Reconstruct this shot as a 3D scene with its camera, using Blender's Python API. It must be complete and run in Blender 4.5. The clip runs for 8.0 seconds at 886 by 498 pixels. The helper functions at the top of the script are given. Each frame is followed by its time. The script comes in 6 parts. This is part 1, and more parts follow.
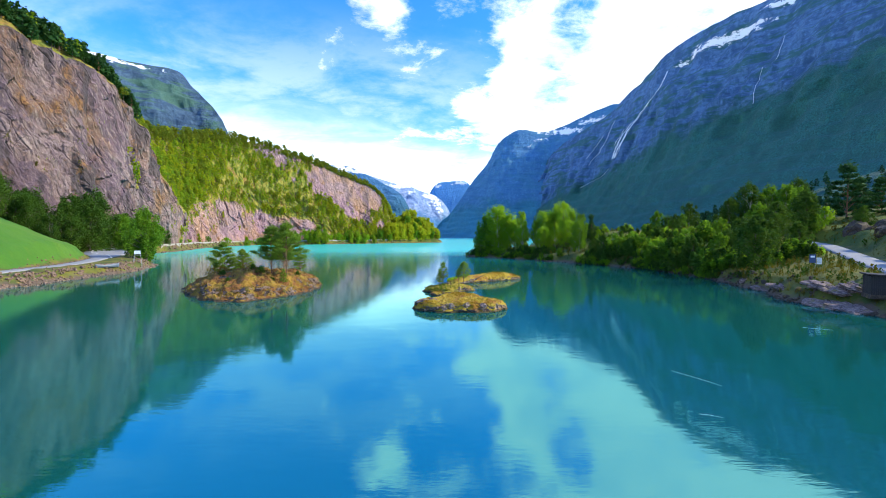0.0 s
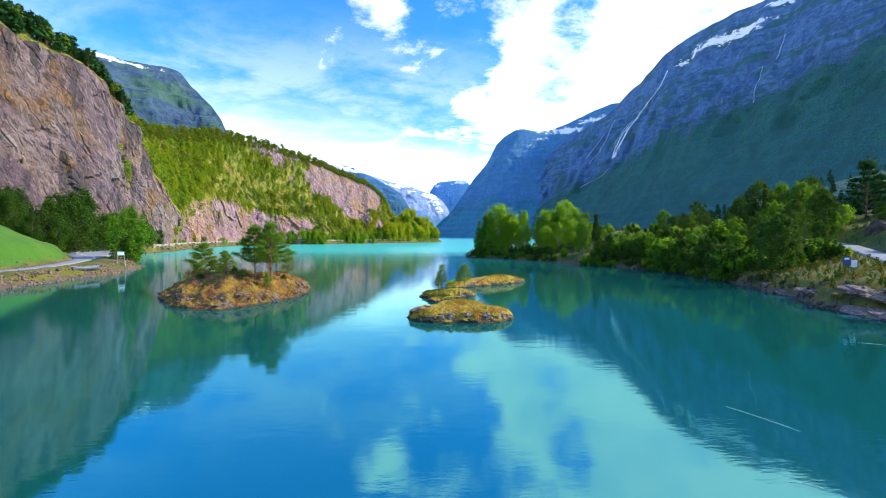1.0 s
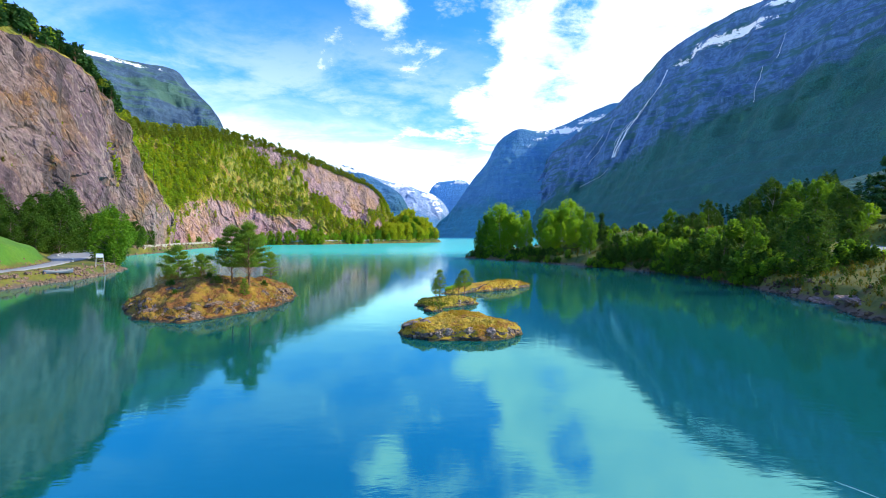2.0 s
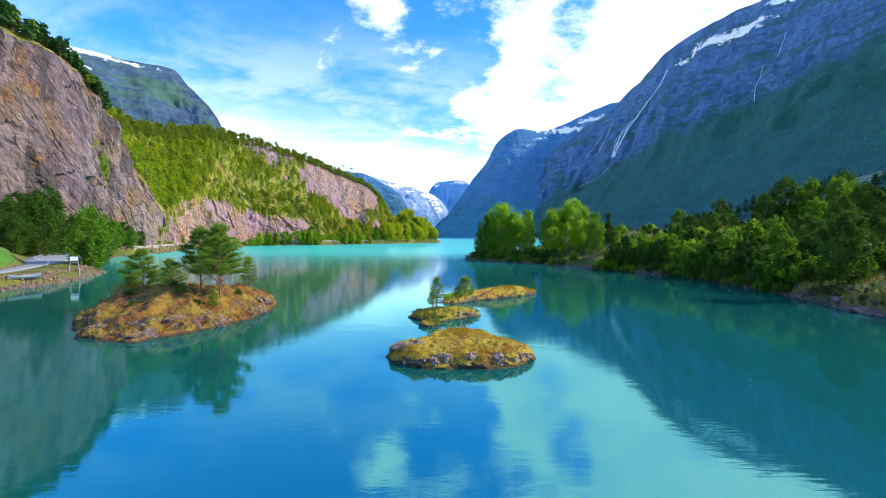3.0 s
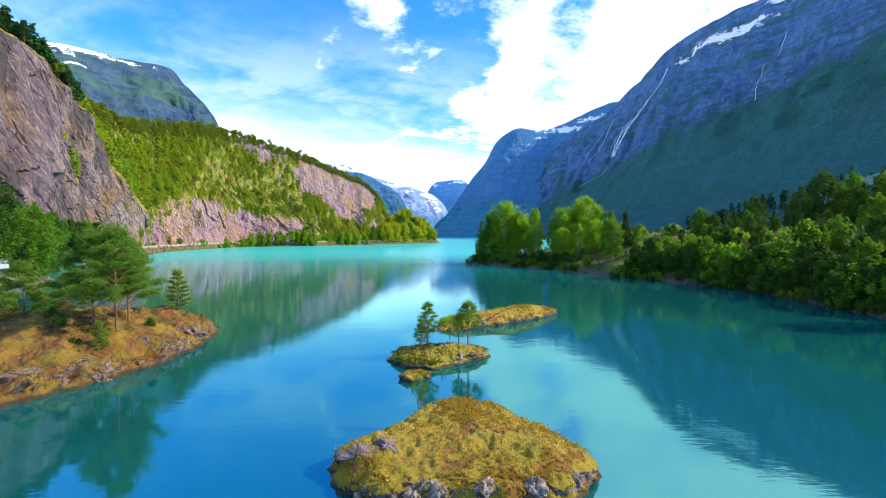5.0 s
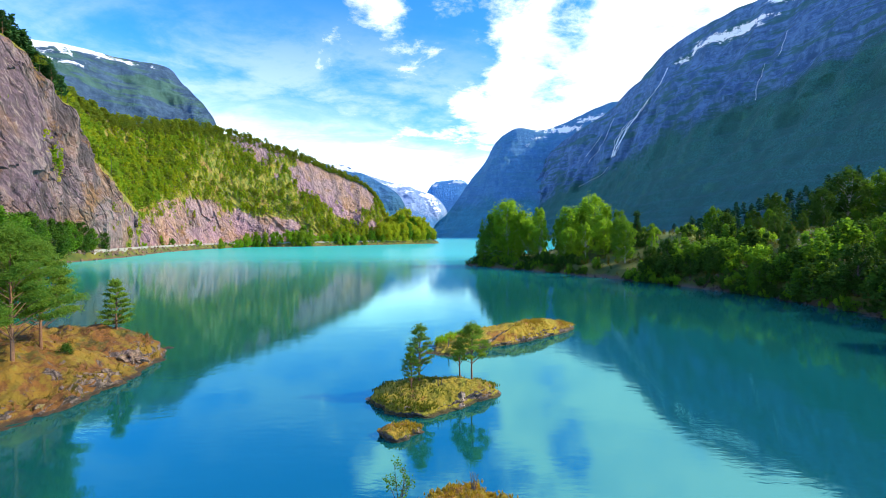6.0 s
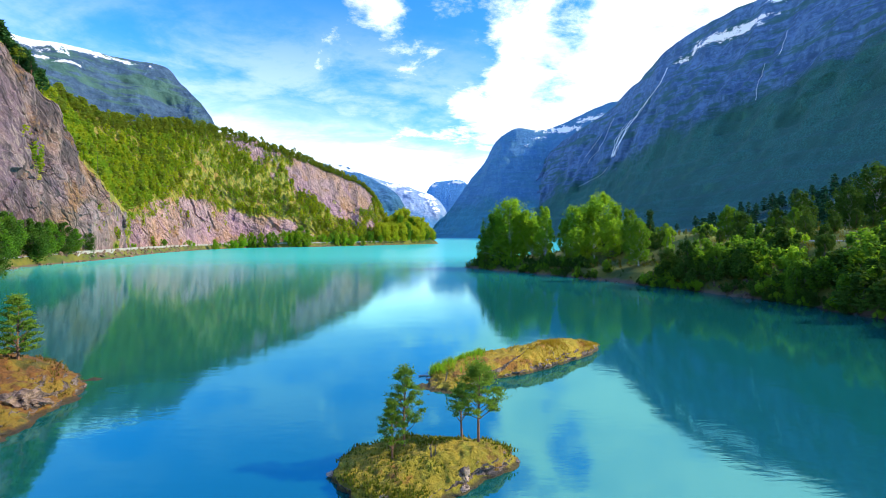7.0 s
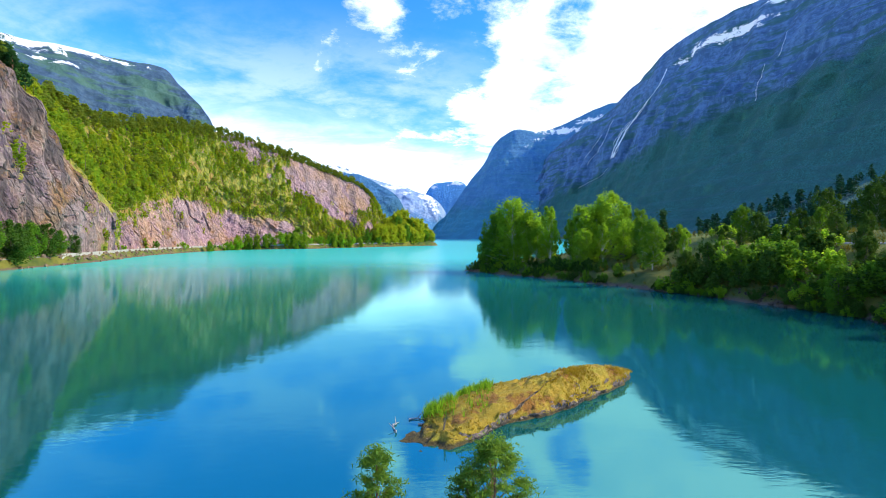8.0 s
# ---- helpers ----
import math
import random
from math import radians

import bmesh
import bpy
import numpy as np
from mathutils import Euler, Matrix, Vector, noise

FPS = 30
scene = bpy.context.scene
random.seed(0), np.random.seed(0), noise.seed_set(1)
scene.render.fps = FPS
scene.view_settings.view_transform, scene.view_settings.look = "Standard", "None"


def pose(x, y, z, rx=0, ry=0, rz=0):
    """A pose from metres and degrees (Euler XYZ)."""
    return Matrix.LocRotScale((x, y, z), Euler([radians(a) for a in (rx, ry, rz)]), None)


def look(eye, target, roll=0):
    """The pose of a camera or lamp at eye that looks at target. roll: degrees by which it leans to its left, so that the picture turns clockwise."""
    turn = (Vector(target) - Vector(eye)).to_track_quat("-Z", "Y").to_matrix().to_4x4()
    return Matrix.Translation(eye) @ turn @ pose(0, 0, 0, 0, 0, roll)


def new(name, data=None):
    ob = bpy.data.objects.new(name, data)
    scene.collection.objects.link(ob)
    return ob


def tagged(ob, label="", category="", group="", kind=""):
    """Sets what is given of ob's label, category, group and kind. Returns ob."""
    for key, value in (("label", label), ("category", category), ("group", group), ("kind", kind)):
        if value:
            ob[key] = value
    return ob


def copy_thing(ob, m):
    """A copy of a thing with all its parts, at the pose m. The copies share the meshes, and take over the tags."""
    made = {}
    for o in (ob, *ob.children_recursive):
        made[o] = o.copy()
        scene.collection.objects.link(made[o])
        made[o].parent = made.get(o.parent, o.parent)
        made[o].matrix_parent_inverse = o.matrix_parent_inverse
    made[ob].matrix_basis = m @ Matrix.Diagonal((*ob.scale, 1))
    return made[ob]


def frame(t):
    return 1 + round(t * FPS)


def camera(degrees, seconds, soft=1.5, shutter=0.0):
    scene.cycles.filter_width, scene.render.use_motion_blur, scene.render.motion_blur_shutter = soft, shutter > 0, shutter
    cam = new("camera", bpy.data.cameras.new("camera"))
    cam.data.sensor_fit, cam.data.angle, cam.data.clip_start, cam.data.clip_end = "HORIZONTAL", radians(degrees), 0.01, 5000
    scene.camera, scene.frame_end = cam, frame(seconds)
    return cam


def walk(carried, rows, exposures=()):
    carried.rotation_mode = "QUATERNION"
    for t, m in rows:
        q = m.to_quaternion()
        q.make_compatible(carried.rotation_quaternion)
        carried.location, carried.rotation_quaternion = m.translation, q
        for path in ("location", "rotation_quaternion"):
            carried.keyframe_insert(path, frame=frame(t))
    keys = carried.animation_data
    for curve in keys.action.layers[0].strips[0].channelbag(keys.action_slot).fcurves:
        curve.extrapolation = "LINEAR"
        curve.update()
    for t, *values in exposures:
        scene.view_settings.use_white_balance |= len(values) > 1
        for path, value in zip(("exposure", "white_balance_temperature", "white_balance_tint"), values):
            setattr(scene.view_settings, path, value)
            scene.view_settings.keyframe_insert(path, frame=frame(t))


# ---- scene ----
cam = camera(87.4, 8.0, 0.95)
METRES, EYE, TILT, LEAN, TURN = 64.0, 9.0, -1.5, 0.0, 0.0
ROWS = [
    (0.0, 0.0, 0.0, 0.0, 0.0, 0.0, -0.0),
    (0.5, 0.0012, 0.0476, 0.0022, -0.01, -0.02, 0.02),
    (1.0, 0.0025, 0.0989, 0.0043, -0.03, -0.04, 0.04),
    (1.5, 0.0041, 0.1537, 0.0073, -0.06, -0.05, 0.05),
    (3.0, 0.01, 0.3308, 0.0194, -0.14, -0.05, 0.12),
    (3.5, 0.0117, 0.3931, 0.0238, -0.17, -0.06, 0.13),
    (4.0, 0.0136, 0.4576, 0.0284, -0.2, -0.06, 0.14),
    (4.5, 0.016, 0.5235, 0.0328, -0.22, -0.07, 0.16),
    (6.0, 0.0224, 0.7322, 0.0439, -0.28, -0.06, 0.19),
    (6.5, 0.0244, 0.8038, 0.0464, -0.32, -0.04, 0.21),
    (7.0, 0.0265, 0.8743, 0.0502, -0.35, -0.03, 0.22),
    (7.5, 0.0279, 0.9415, 0.0537, -0.38, 0.04, 0.25),
    (8.0, 0.0295, 0.9979, 0.0551, -0.42, 0.15, 0.26),
]
walk(cam, [(t, pose(0, 0, EYE, TILT, LEAN, TURN) @ pose(METRES * x, METRES * y, METRES * z, 90 + pitch, roll, yaw)) for t, x, y, z, yaw, pitch, roll in ROWS], [(0.0, 0.45, 6040.0, 4.0), (8.0, 0.45, 6040.0, 4.0)])

# ---- sun, sky and clouds ----
SUN_AZ, SUN_EL = 91.0, 32.0  # degrees clockwise from straight ahead, degrees up
sun_way = Vector((math.sin(radians(SUN_AZ)) * math.cos(radians(SUN_EL)), math.cos(radians(SUN_AZ)) * math.cos(radians(SUN_EL)), math.sin(radians(SUN_EL))))
sun = new("sun", bpy.data.lights.new("sun", "SUN"))
sun.data.energy, sun.data.angle, sun.data.color = 5.0, radians(2.5), (1.0, 0.84, 0.58)
sun.matrix_world = look((0, 0, 300), Vector((0, 0, 300)) - sun_way)


class Nodes:
    """Short hand for building a node tree."""

    def __init__(self, tree):
        self.tree = tree
        tree.nodes.clear()

    def add(self, kind, inputs=None, operation="", clamp=False, feature="", rgba="", smooth=False):
        n = self.tree.nodes.new(kind)
        if operation:
            n.operation = operation
        if clamp:
            n.use_clamp = True
        if feature:
            n.feature = feature
        if rgba:
            n.data_type, n.blend_type = "RGBA", rgba
        if smooth:
            n.interpolation_type = "SMOOTHSTEP"
        for key, value in (inputs or {}).items():
            if isinstance(value, bpy.types.NodeSocket):
                self.tree.links.new(value, n.inputs[key])
            else:
                n.inputs[key].default_value = value
        return n

    def math(self, op, a, b=0.0, c=0.0, clamp=False):
        n = self.add("ShaderNodeMath", {0: a, 1: b, 2: c}, operation=op, clamp=clamp)
        return n.outputs[0]

    def vmath(self, op, a, b=(0, 0, 0)):
        n = self.add("ShaderNodeVectorMath", {0: a, 1: b}, operation=op)
        return n.outputs["Value"] if op in ("DOT_PRODUCT", "LENGTH") else n.outputs[0]

    def step(self, v, lo, hi, to=1.0, base=0.0):
        return self.add("ShaderNodeMapRange", {0: v, 1: lo, 2: hi, 3: base, 4: to}, smooth=True).outputs[0]

    def noise(self, vec, scale, detail=4.0, rough=0.55, distort=0.0):
        return self.add("ShaderNodeTexNoise", {"Vector": vec, "Scale": scale, "Detail": detail, "Roughness": rough, "Distortion": distort}).outputs[0]

    def scaled(self, vec, s, loc=(0, 0, 0), rot=(0, 0, 0)):
        return self.add("ShaderNodeMapping", {0: vec, 1: loc, 2: rot, 3: s}).outputs[0]

    def mix(self, f, a, b, blend="MIX"):
        n = self.add("ShaderNodeMix", {0: f, 6: a, 7: b}, rgba=blend)
        return n.outputs[2]


world = bpy.data.worlds.new("sky")
scene.world = world
world.use_nodes = True
N = Nodes(world.node_tree)
sky = N.add("ShaderNodeTexSky")
sky.sky_type, sky.sun_disc = "NISHITA", False
sky.sun_elevation, sky.sun_rotation = radians(SUN_EL), radians(SUN_AZ)
sky.altitude, sky.air_density, sky.dust_density, sky.ozone_density = 100.0, 1.0, 0.3, 4.0
way = N.add("ShaderNodeTexCoord").outputs["Generated"]
sep = N.add("ShaderNodeSeparateXYZ", {0: way})
up = N.math("MAXIMUM", sep.outputs[2], 0.0)
flat = N.math("ADD", up, 0.14)
layer = N.add("ShaderNodeCombineXYZ", {0: N.math("DIVIDE", sep.outputs[0], flat), 1: N.math("DIVIDE", sep.outputs[1], flat), 2: 0.0}).outputs[0]
# a broken bank of white cloud, small drifting scraps, thin streaks and a bright haze low down
def gather(lobes):
    """The sum of soft patches of sky: (x, up, reach in degrees, weight), with x and up as slopes from straight ahead."""
    total = 0.0
    for x, v, reach_, weight in lobes:
        near = N.vmath("DOT_PRODUCT", way, Vector((x, 1.0, v)).normalized())
        total = N.math("ADD", total, N.step(near, math.cos(radians(reach_)), math.cos(radians(reach_ * 0.15)), weight))
    return total


heap = gather([(0.50, 0.44, 25, 0.33), (0.12, 0.32, 8, 0.16), (-0.03, 0.46, 7, 0.15), (0.20, 0.25, 8, 0.14), (-0.225, 0.385, 3.8, 0.15), (-0.06, 0.215, 4.2, 0.12), (-0.14, 0.505, 4.5, 0.16), (0.06, 0.215, 5.0, 0.12),
               (0.075, 0.395, 4.6, -0.20), (0.285, 0.475, 3.4, -0.17), (0.235, 0.305, 4.2, -0.14), (-0.40, 0.45, 14, -0.08), (0.0, 0.32, 6, -0.04)])
puffs = N.noise(layer, 3.4, 11.0, 0.66, 0.25)
wisps = N.noise(N.scaled(layer, (0.8, 1.2, 1.0), (4.0, 1.0, 0), (0, 0, 0.5)), 2.0, 7.0, 0.56, 0.6)
overhead = N.step(up, 0.46, 0.64)
thick = N.step(N.math("ADD", N.math("MULTIPLY_ADD", overhead, -0.06, puffs), heap), 0.55, 0.78)
veil = N.math("MULTIPLY", N.step(up, 0.46, 0.25), N.step(sep.outputs[0], 0.30, -0.10))
thin = N.math("MULTIPLY", veil, N.step(N.math("MULTIPLY_ADD", puffs, 0.45, N.math("MULTIPLY", wisps, 0.65)), 0.38, 0.66, 0.42))
low = N.step(N.math("ADD", N.math("MULTIPLY_ADD", sep.outputs[0], 0.13, up), N.math("MULTIPLY_ADD", wisps, 0.14, -0.07)), 0.265, 0.115, 0.95)
high_haze = N.math("MULTIPLY", N.step(up, 0.47, 0.62), N.math("MULTIPLY_ADD", wisps, 0.28, 0.04))
cover = N.math("MAXIMUM", N.math("MAXIMUM", thick, thin), N.math("MAXIMUM", low, high_haze))
cloud_white = N.mix(N.step(N.math("ADD", puffs, N.math("MULTIPLY", wisps, 0.5)), 0.62, 0.86), (4.9, 5.7, 6.8, 1), (6.8, 6.9, 7.0, 1))
blue = N.mix(1.0, sky.outputs[0], (0.40, 1.00, 1.86, 1), "MULTIPLY")
N.add("ShaderNodeOutputWorld", {0: N.add("ShaderNodeBackground", {0: N.mix(cover, blue, N.mix(N.math("POWER", low, 4.0), cloud_white, (10.5, 10.8, 11.0, 1))), 1: 0.166}).outputs[0]})

# ---- materials ----
def material(name):
    m = bpy.data.materials.new(name)
    m.use_nodes = True
    n = Nodes(m.node_tree)
    return m, n


def finish(n, color, rough=0.8, height=None, strength=0.4, distance=0.05, extra=None):
    inputs = {"Base Color": color, "Roughness": rough}
    if height is not None:
        inputs["Normal"] = n.add("ShaderNodeBump", {"Strength": strength, "Distance": distance, "Height": height}).outputs[0]
    inputs.update(extra or {})
    p = n.add("ShaderNodeBsdfPrincipled", inputs)
    n.add("ShaderNodeOutputMaterial", {0: p.outputs[0]})
    return p


def place(n):
    return n.add("ShaderNodeNewGeometry").outputs["Position"]


def upward(n):
    return n.add("ShaderNodeSeparateXYZ", {0: n.add("ShaderNodeNewGeometry").outputs["Normal"]}).outputs[2]


def plain(name, color, rough=0.7, grain=8.0, vary=0.25, metal=0.0, bump=0.02):
    m, n = material(name)
    v = n.add("ShaderNodeTexCoord").outputs["Object"]
    g = n.noise(v, grain, 6.0)
    s = n.noise(v, grain * 0.17, 3.0)
    dark = tuple(c * (1 - vary) for c in color[:3]) + (1,)
    light = tuple(min(1, c * (1 + vary)) for c in color[:3]) + (1,)
    f = n.math("ADD", n.math("MULTIPLY", g, 0.6), n.math("MULTIPLY", s, 0.4))
    finish(n, n.mix(n.step(f, 0.3, 0.7), dark, light), rough, g, 0.4, bump, {"Metallic": metal})
    return m


def leaf_material(name, dark, light, soft=0.35):
    m, n = material(name)
    isle = n.add("ShaderNodeNewGeometry").outputs["Random Per Island"]
    each = n.add("ShaderNodeObjectInfo").outputs["Random"]
    drift = n.step(n.noise(place(n), 0.11, 3.0, 0.6), 0.32, 0.68)
    f = n.math("ADD", n.math("MULTIPLY", isle, 0.4), n.math("ADD", n.math("MULTIPLY", each, 0.3), n.math("MULTIPLY", drift, 0.3)))
    c = n.mix(f, (*dark, 1), (*light, 1))
    p = n.add("ShaderNodeBsdfPrincipled", {"Base Color": c, "Roughness": 0.7, "Specular IOR Level": 0.12})
    t = n.add("ShaderNodeBsdfTranslucent", {0: n.mix(0.5, c, (light[0] * 1.3, light[1] * 1.3, light[2] * 0.6, 1))})
    n.add("ShaderNodeOutputMaterial", {0: n.add("ShaderNodeMixShader", {0: soft, 1: p.outputs[0], 2: t.outputs[0]}).outputs[0]})
    return m


def water_material():
    m, n = material("glacial_lake_water")
    v = place(n)
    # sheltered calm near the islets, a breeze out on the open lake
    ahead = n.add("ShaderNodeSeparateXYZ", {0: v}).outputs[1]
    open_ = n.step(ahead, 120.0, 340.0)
    gust = n.math("MAXIMUM", n.step(n.noise(n.scaled(v, (0.02, 0.012, 1)), 1.0, 3.0), 0.50, 0.75, 0.6), open_)
    swell = n.noise(n.scaled(v, (0.26, 0.42, 1)), 1.0, 2.0, 0.5)
    ripple = n.noise(n.scaled(v, (0.9, 2.4, 1)), 1.0, 3.0, 0.6)
    h = n.math("ADD", n.math("MULTIPLY", swell, n.math("MULTIPLY_ADD", open_, 0.07, 0.026)), n.math("MULTIPLY", ripple, n.math("ADD", n.math("MULTIPLY_ADD", gust, 0.016, 0.011), n.math("MULTIPLY", open_, 0.022))))
    # far and leftward water lifted brighter, reflected light put into the body colour
    far_bright = n.step(n.math("MULTIPLY_ADD", n.add("ShaderNodeSeparateXYZ", {0: v}).outputs[0], -0.35, ahead), 105.0, 320.0)
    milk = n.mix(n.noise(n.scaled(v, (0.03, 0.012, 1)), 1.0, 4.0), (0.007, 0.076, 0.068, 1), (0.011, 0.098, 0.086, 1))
    milk = n.mix(far_bright, milk, (0.060, 0.560, 0.470, 1))
    normal = n.add("ShaderNodeBump", {"Strength": 1.0, "Distance": 0.35, "Height": h}).outputs[0]
    body = n.add("ShaderNodeBsdfDiffuse", {0: milk, "Normal": normal}).outputs[0]
    rough = n.math("ADD", n.math("MULTIPLY_ADD", gust, 0.05, 0.046), n.math("MULTIPLY", open_, 0.08))
    facing = n.add("ShaderNodeFresnel", {"IOR": 3.1, "Normal": normal}).outputs[0]
    sheen = n.mix(n.step(facing, 0.34, 0.72), (0.38, 0.95, 1.0, 1), (0.86, 0.99, 1.0, 1))
    gloss = n.add("ShaderNodeBsdfAnisotropic", {"Color": sheen, "Roughness": rough, "Normal": normal}).outputs[0]
    n.add("ShaderNodeOutputMaterial", {0: n.add("ShaderNodeMixShader", {0: n.math("MULTIPLY", facing, n.math("MULTIPLY_ADD", open_, -0.48, 1.0)), 1: body, 2: gloss}).outputs[0]})
    return m


def cliff_material():
    m, n = material("weathered_gneiss_cliff")
    v = place(n)
    up_ = upward(n)
    dip = n.scaled(v, (1, 1, 1), (0, 0, 0), (radians(-34), 0, 0))
    wander = n.vmath("ADD", dip, n.vmath("MULTIPLY", n.add("ShaderNodeTexNoise", {"Vector": v, "Scale": 0.10, "Detail": 5.0}).outputs["Color"], (5, 5, 5)))
    big = n.noise(v, 0.028, 5.0, 0.6)
    sheet = n.noise(n.scaled(wander, (0.045, 0.045, 0.008), (5, 2, 8)), 1.0, 4.0, 0.55)
    grainy = n.noise(n.scaled(wander, (0.80, 0.80, 0.13)), 1.0, 9.0, 0.74)
    fine = n.noise(v, 0.9, 10.0, 0.74)
    stain = n.noise(n.scaled(v, (0.075, 0.075, 0.012), (3, 1, 2)), 1.0, 7.0, 0.66, 0.3)
    polished = n.step(sheet, 0.50, 0.56)
    split = n.add("ShaderNodeTexVoronoi", {"Vector": n.scaled(wander, (0.20, 0.20, 0.030)), "Scale": 1.0}, feature="DISTANCE_TO_EDGE").outputs[0]
    joint = n.add("ShaderNodeTexVoronoi", {"Vector": n.scaled(wander, (0.55, 0.55, 0.16)), "Scale": 1.0}, feature="DISTANCE_TO_EDGE").outputs[0]
    # the far face's sunlit brightness put into the rock colour, rising with y
    brighter = n.step(n.add("ShaderNodeSeparateXYZ", {0: v}).outputs[1], 175.0, 420.0)
    near_rock = n.mix(n.step(big, 0.42, 0.58), (0.175, 0.098, 0.070, 1), (0.225, 0.155, 0.155, 1))
    lit_rock = n.mix(n.step(big, 0.40, 0.60), (0.44, 0.245, 0.145, 1), (0.37, 0.235, 0.250, 1))
    c = n.mix(n.math("MULTIPLY", brighter, 0.8), near_rock, lit_rock)
    c = n.mix(n.math("MULTIPLY", polished, 0.85), c, n.mix(brighter, (0.122, 0.080, 0.108, 1), (0.320, 0.185, 0.240, 1)))
    c = n.mix(n.step(grainy, 0.52, 0.62, 0.72), c, n.mix(brighter, (0.36, 0.265, 0.225, 1), (0.66, 0.43, 0.38, 1)))
    c = n.mix(n.step(grainy, 0.47, 0.38, 0.80), c, n.mix(brighter, (0.070, 0.050, 0.052, 1), (0.27, 0.15, 0.145, 1)))
    c = n.mix(n.step(stain, 0.51, 0.58, n.math("MULTIPLY_ADD", brighter, -0.45, 0.88)), c, (0.055, 0.040, 0.047, 1))
    rust = n.math("MULTIPLY", n.step(n.noise(v, 0.05, 8.0, 0.74), 0.53, 0.62), n.math("MULTIPLY_ADD", polished, -0.7, 1.0))
    c = n.mix(n.math("MULTIPLY", rust, 0.8), c, n.mix(n.step(fine, 0.4, 0.6), (0.13, 0.052, 0.018, 1), (0.34, 0.165, 0.050, 1)))
    c = n.mix(n.step(n.noise(n.scaled(wander, (0.20, 0.20, 0.05), (9, 4, 2)), 1.0, 10.0, 0.78), 0.60, 0.68, 0.8), c, n.mix(brighter, (0.42, 0.32, 0.27, 1), (0.80, 0.66, 0.56, 1)))
    broken = n.step(n.noise(v, 0.045, 4.0, 0.6), 0.36, 0.54)
    c = n.mix(n.math("MULTIPLY", broken, n.step(split, 0.050, 0.0, 0.65)), c, (0.032, 0.022, 0.022, 1))
    c = n.mix(n.math("MULTIPLY", broken, n.step(joint, 0.065, 0.0, 0.75)), c, (0.050, 0.032, 0.030, 1))
    green = n.add("ShaderNodeAttribute")
    green.attribute_name = "turf"
    moss = n.math("ADD", n.math("ADD", n.math("MULTIPLY", up_, 0.34), n.math("MULTIPLY", green.outputs["Fac"], 0.75)), n.math("MULTIPLY_ADD", n.noise(v, 0.06, 8.0, 0.72), 1.1, -0.55))
    dry = n.mix(n.step(n.noise(v, 0.25, 6.0, 0.65), 0.35, 0.65), (0.13, 0.165, 0.012, 1), (0.34, 0.28, 0.025, 1))
    dry = n.mix(n.step(n.noise(v, 0.09, 6.0, 0.65), 0.52, 0.66, 0.7), dry, (0.34, 0.16, 0.045, 1))
    c = n.mix(n.step(moss, 0.46, 0.60, 0.95), c, dry)
    h = n.math("ADD", n.math("MULTIPLY", fine, 0.6), n.math("ADD", n.math("MULTIPLY", grainy, 0.9), n.math("MULTIPLY", n.math("MULTIPLY", broken, n.step(split, 0.0, 0.10)), 0.7)))
    finish(n, c, 0.85, h, 1.0, 0.8)
    return m


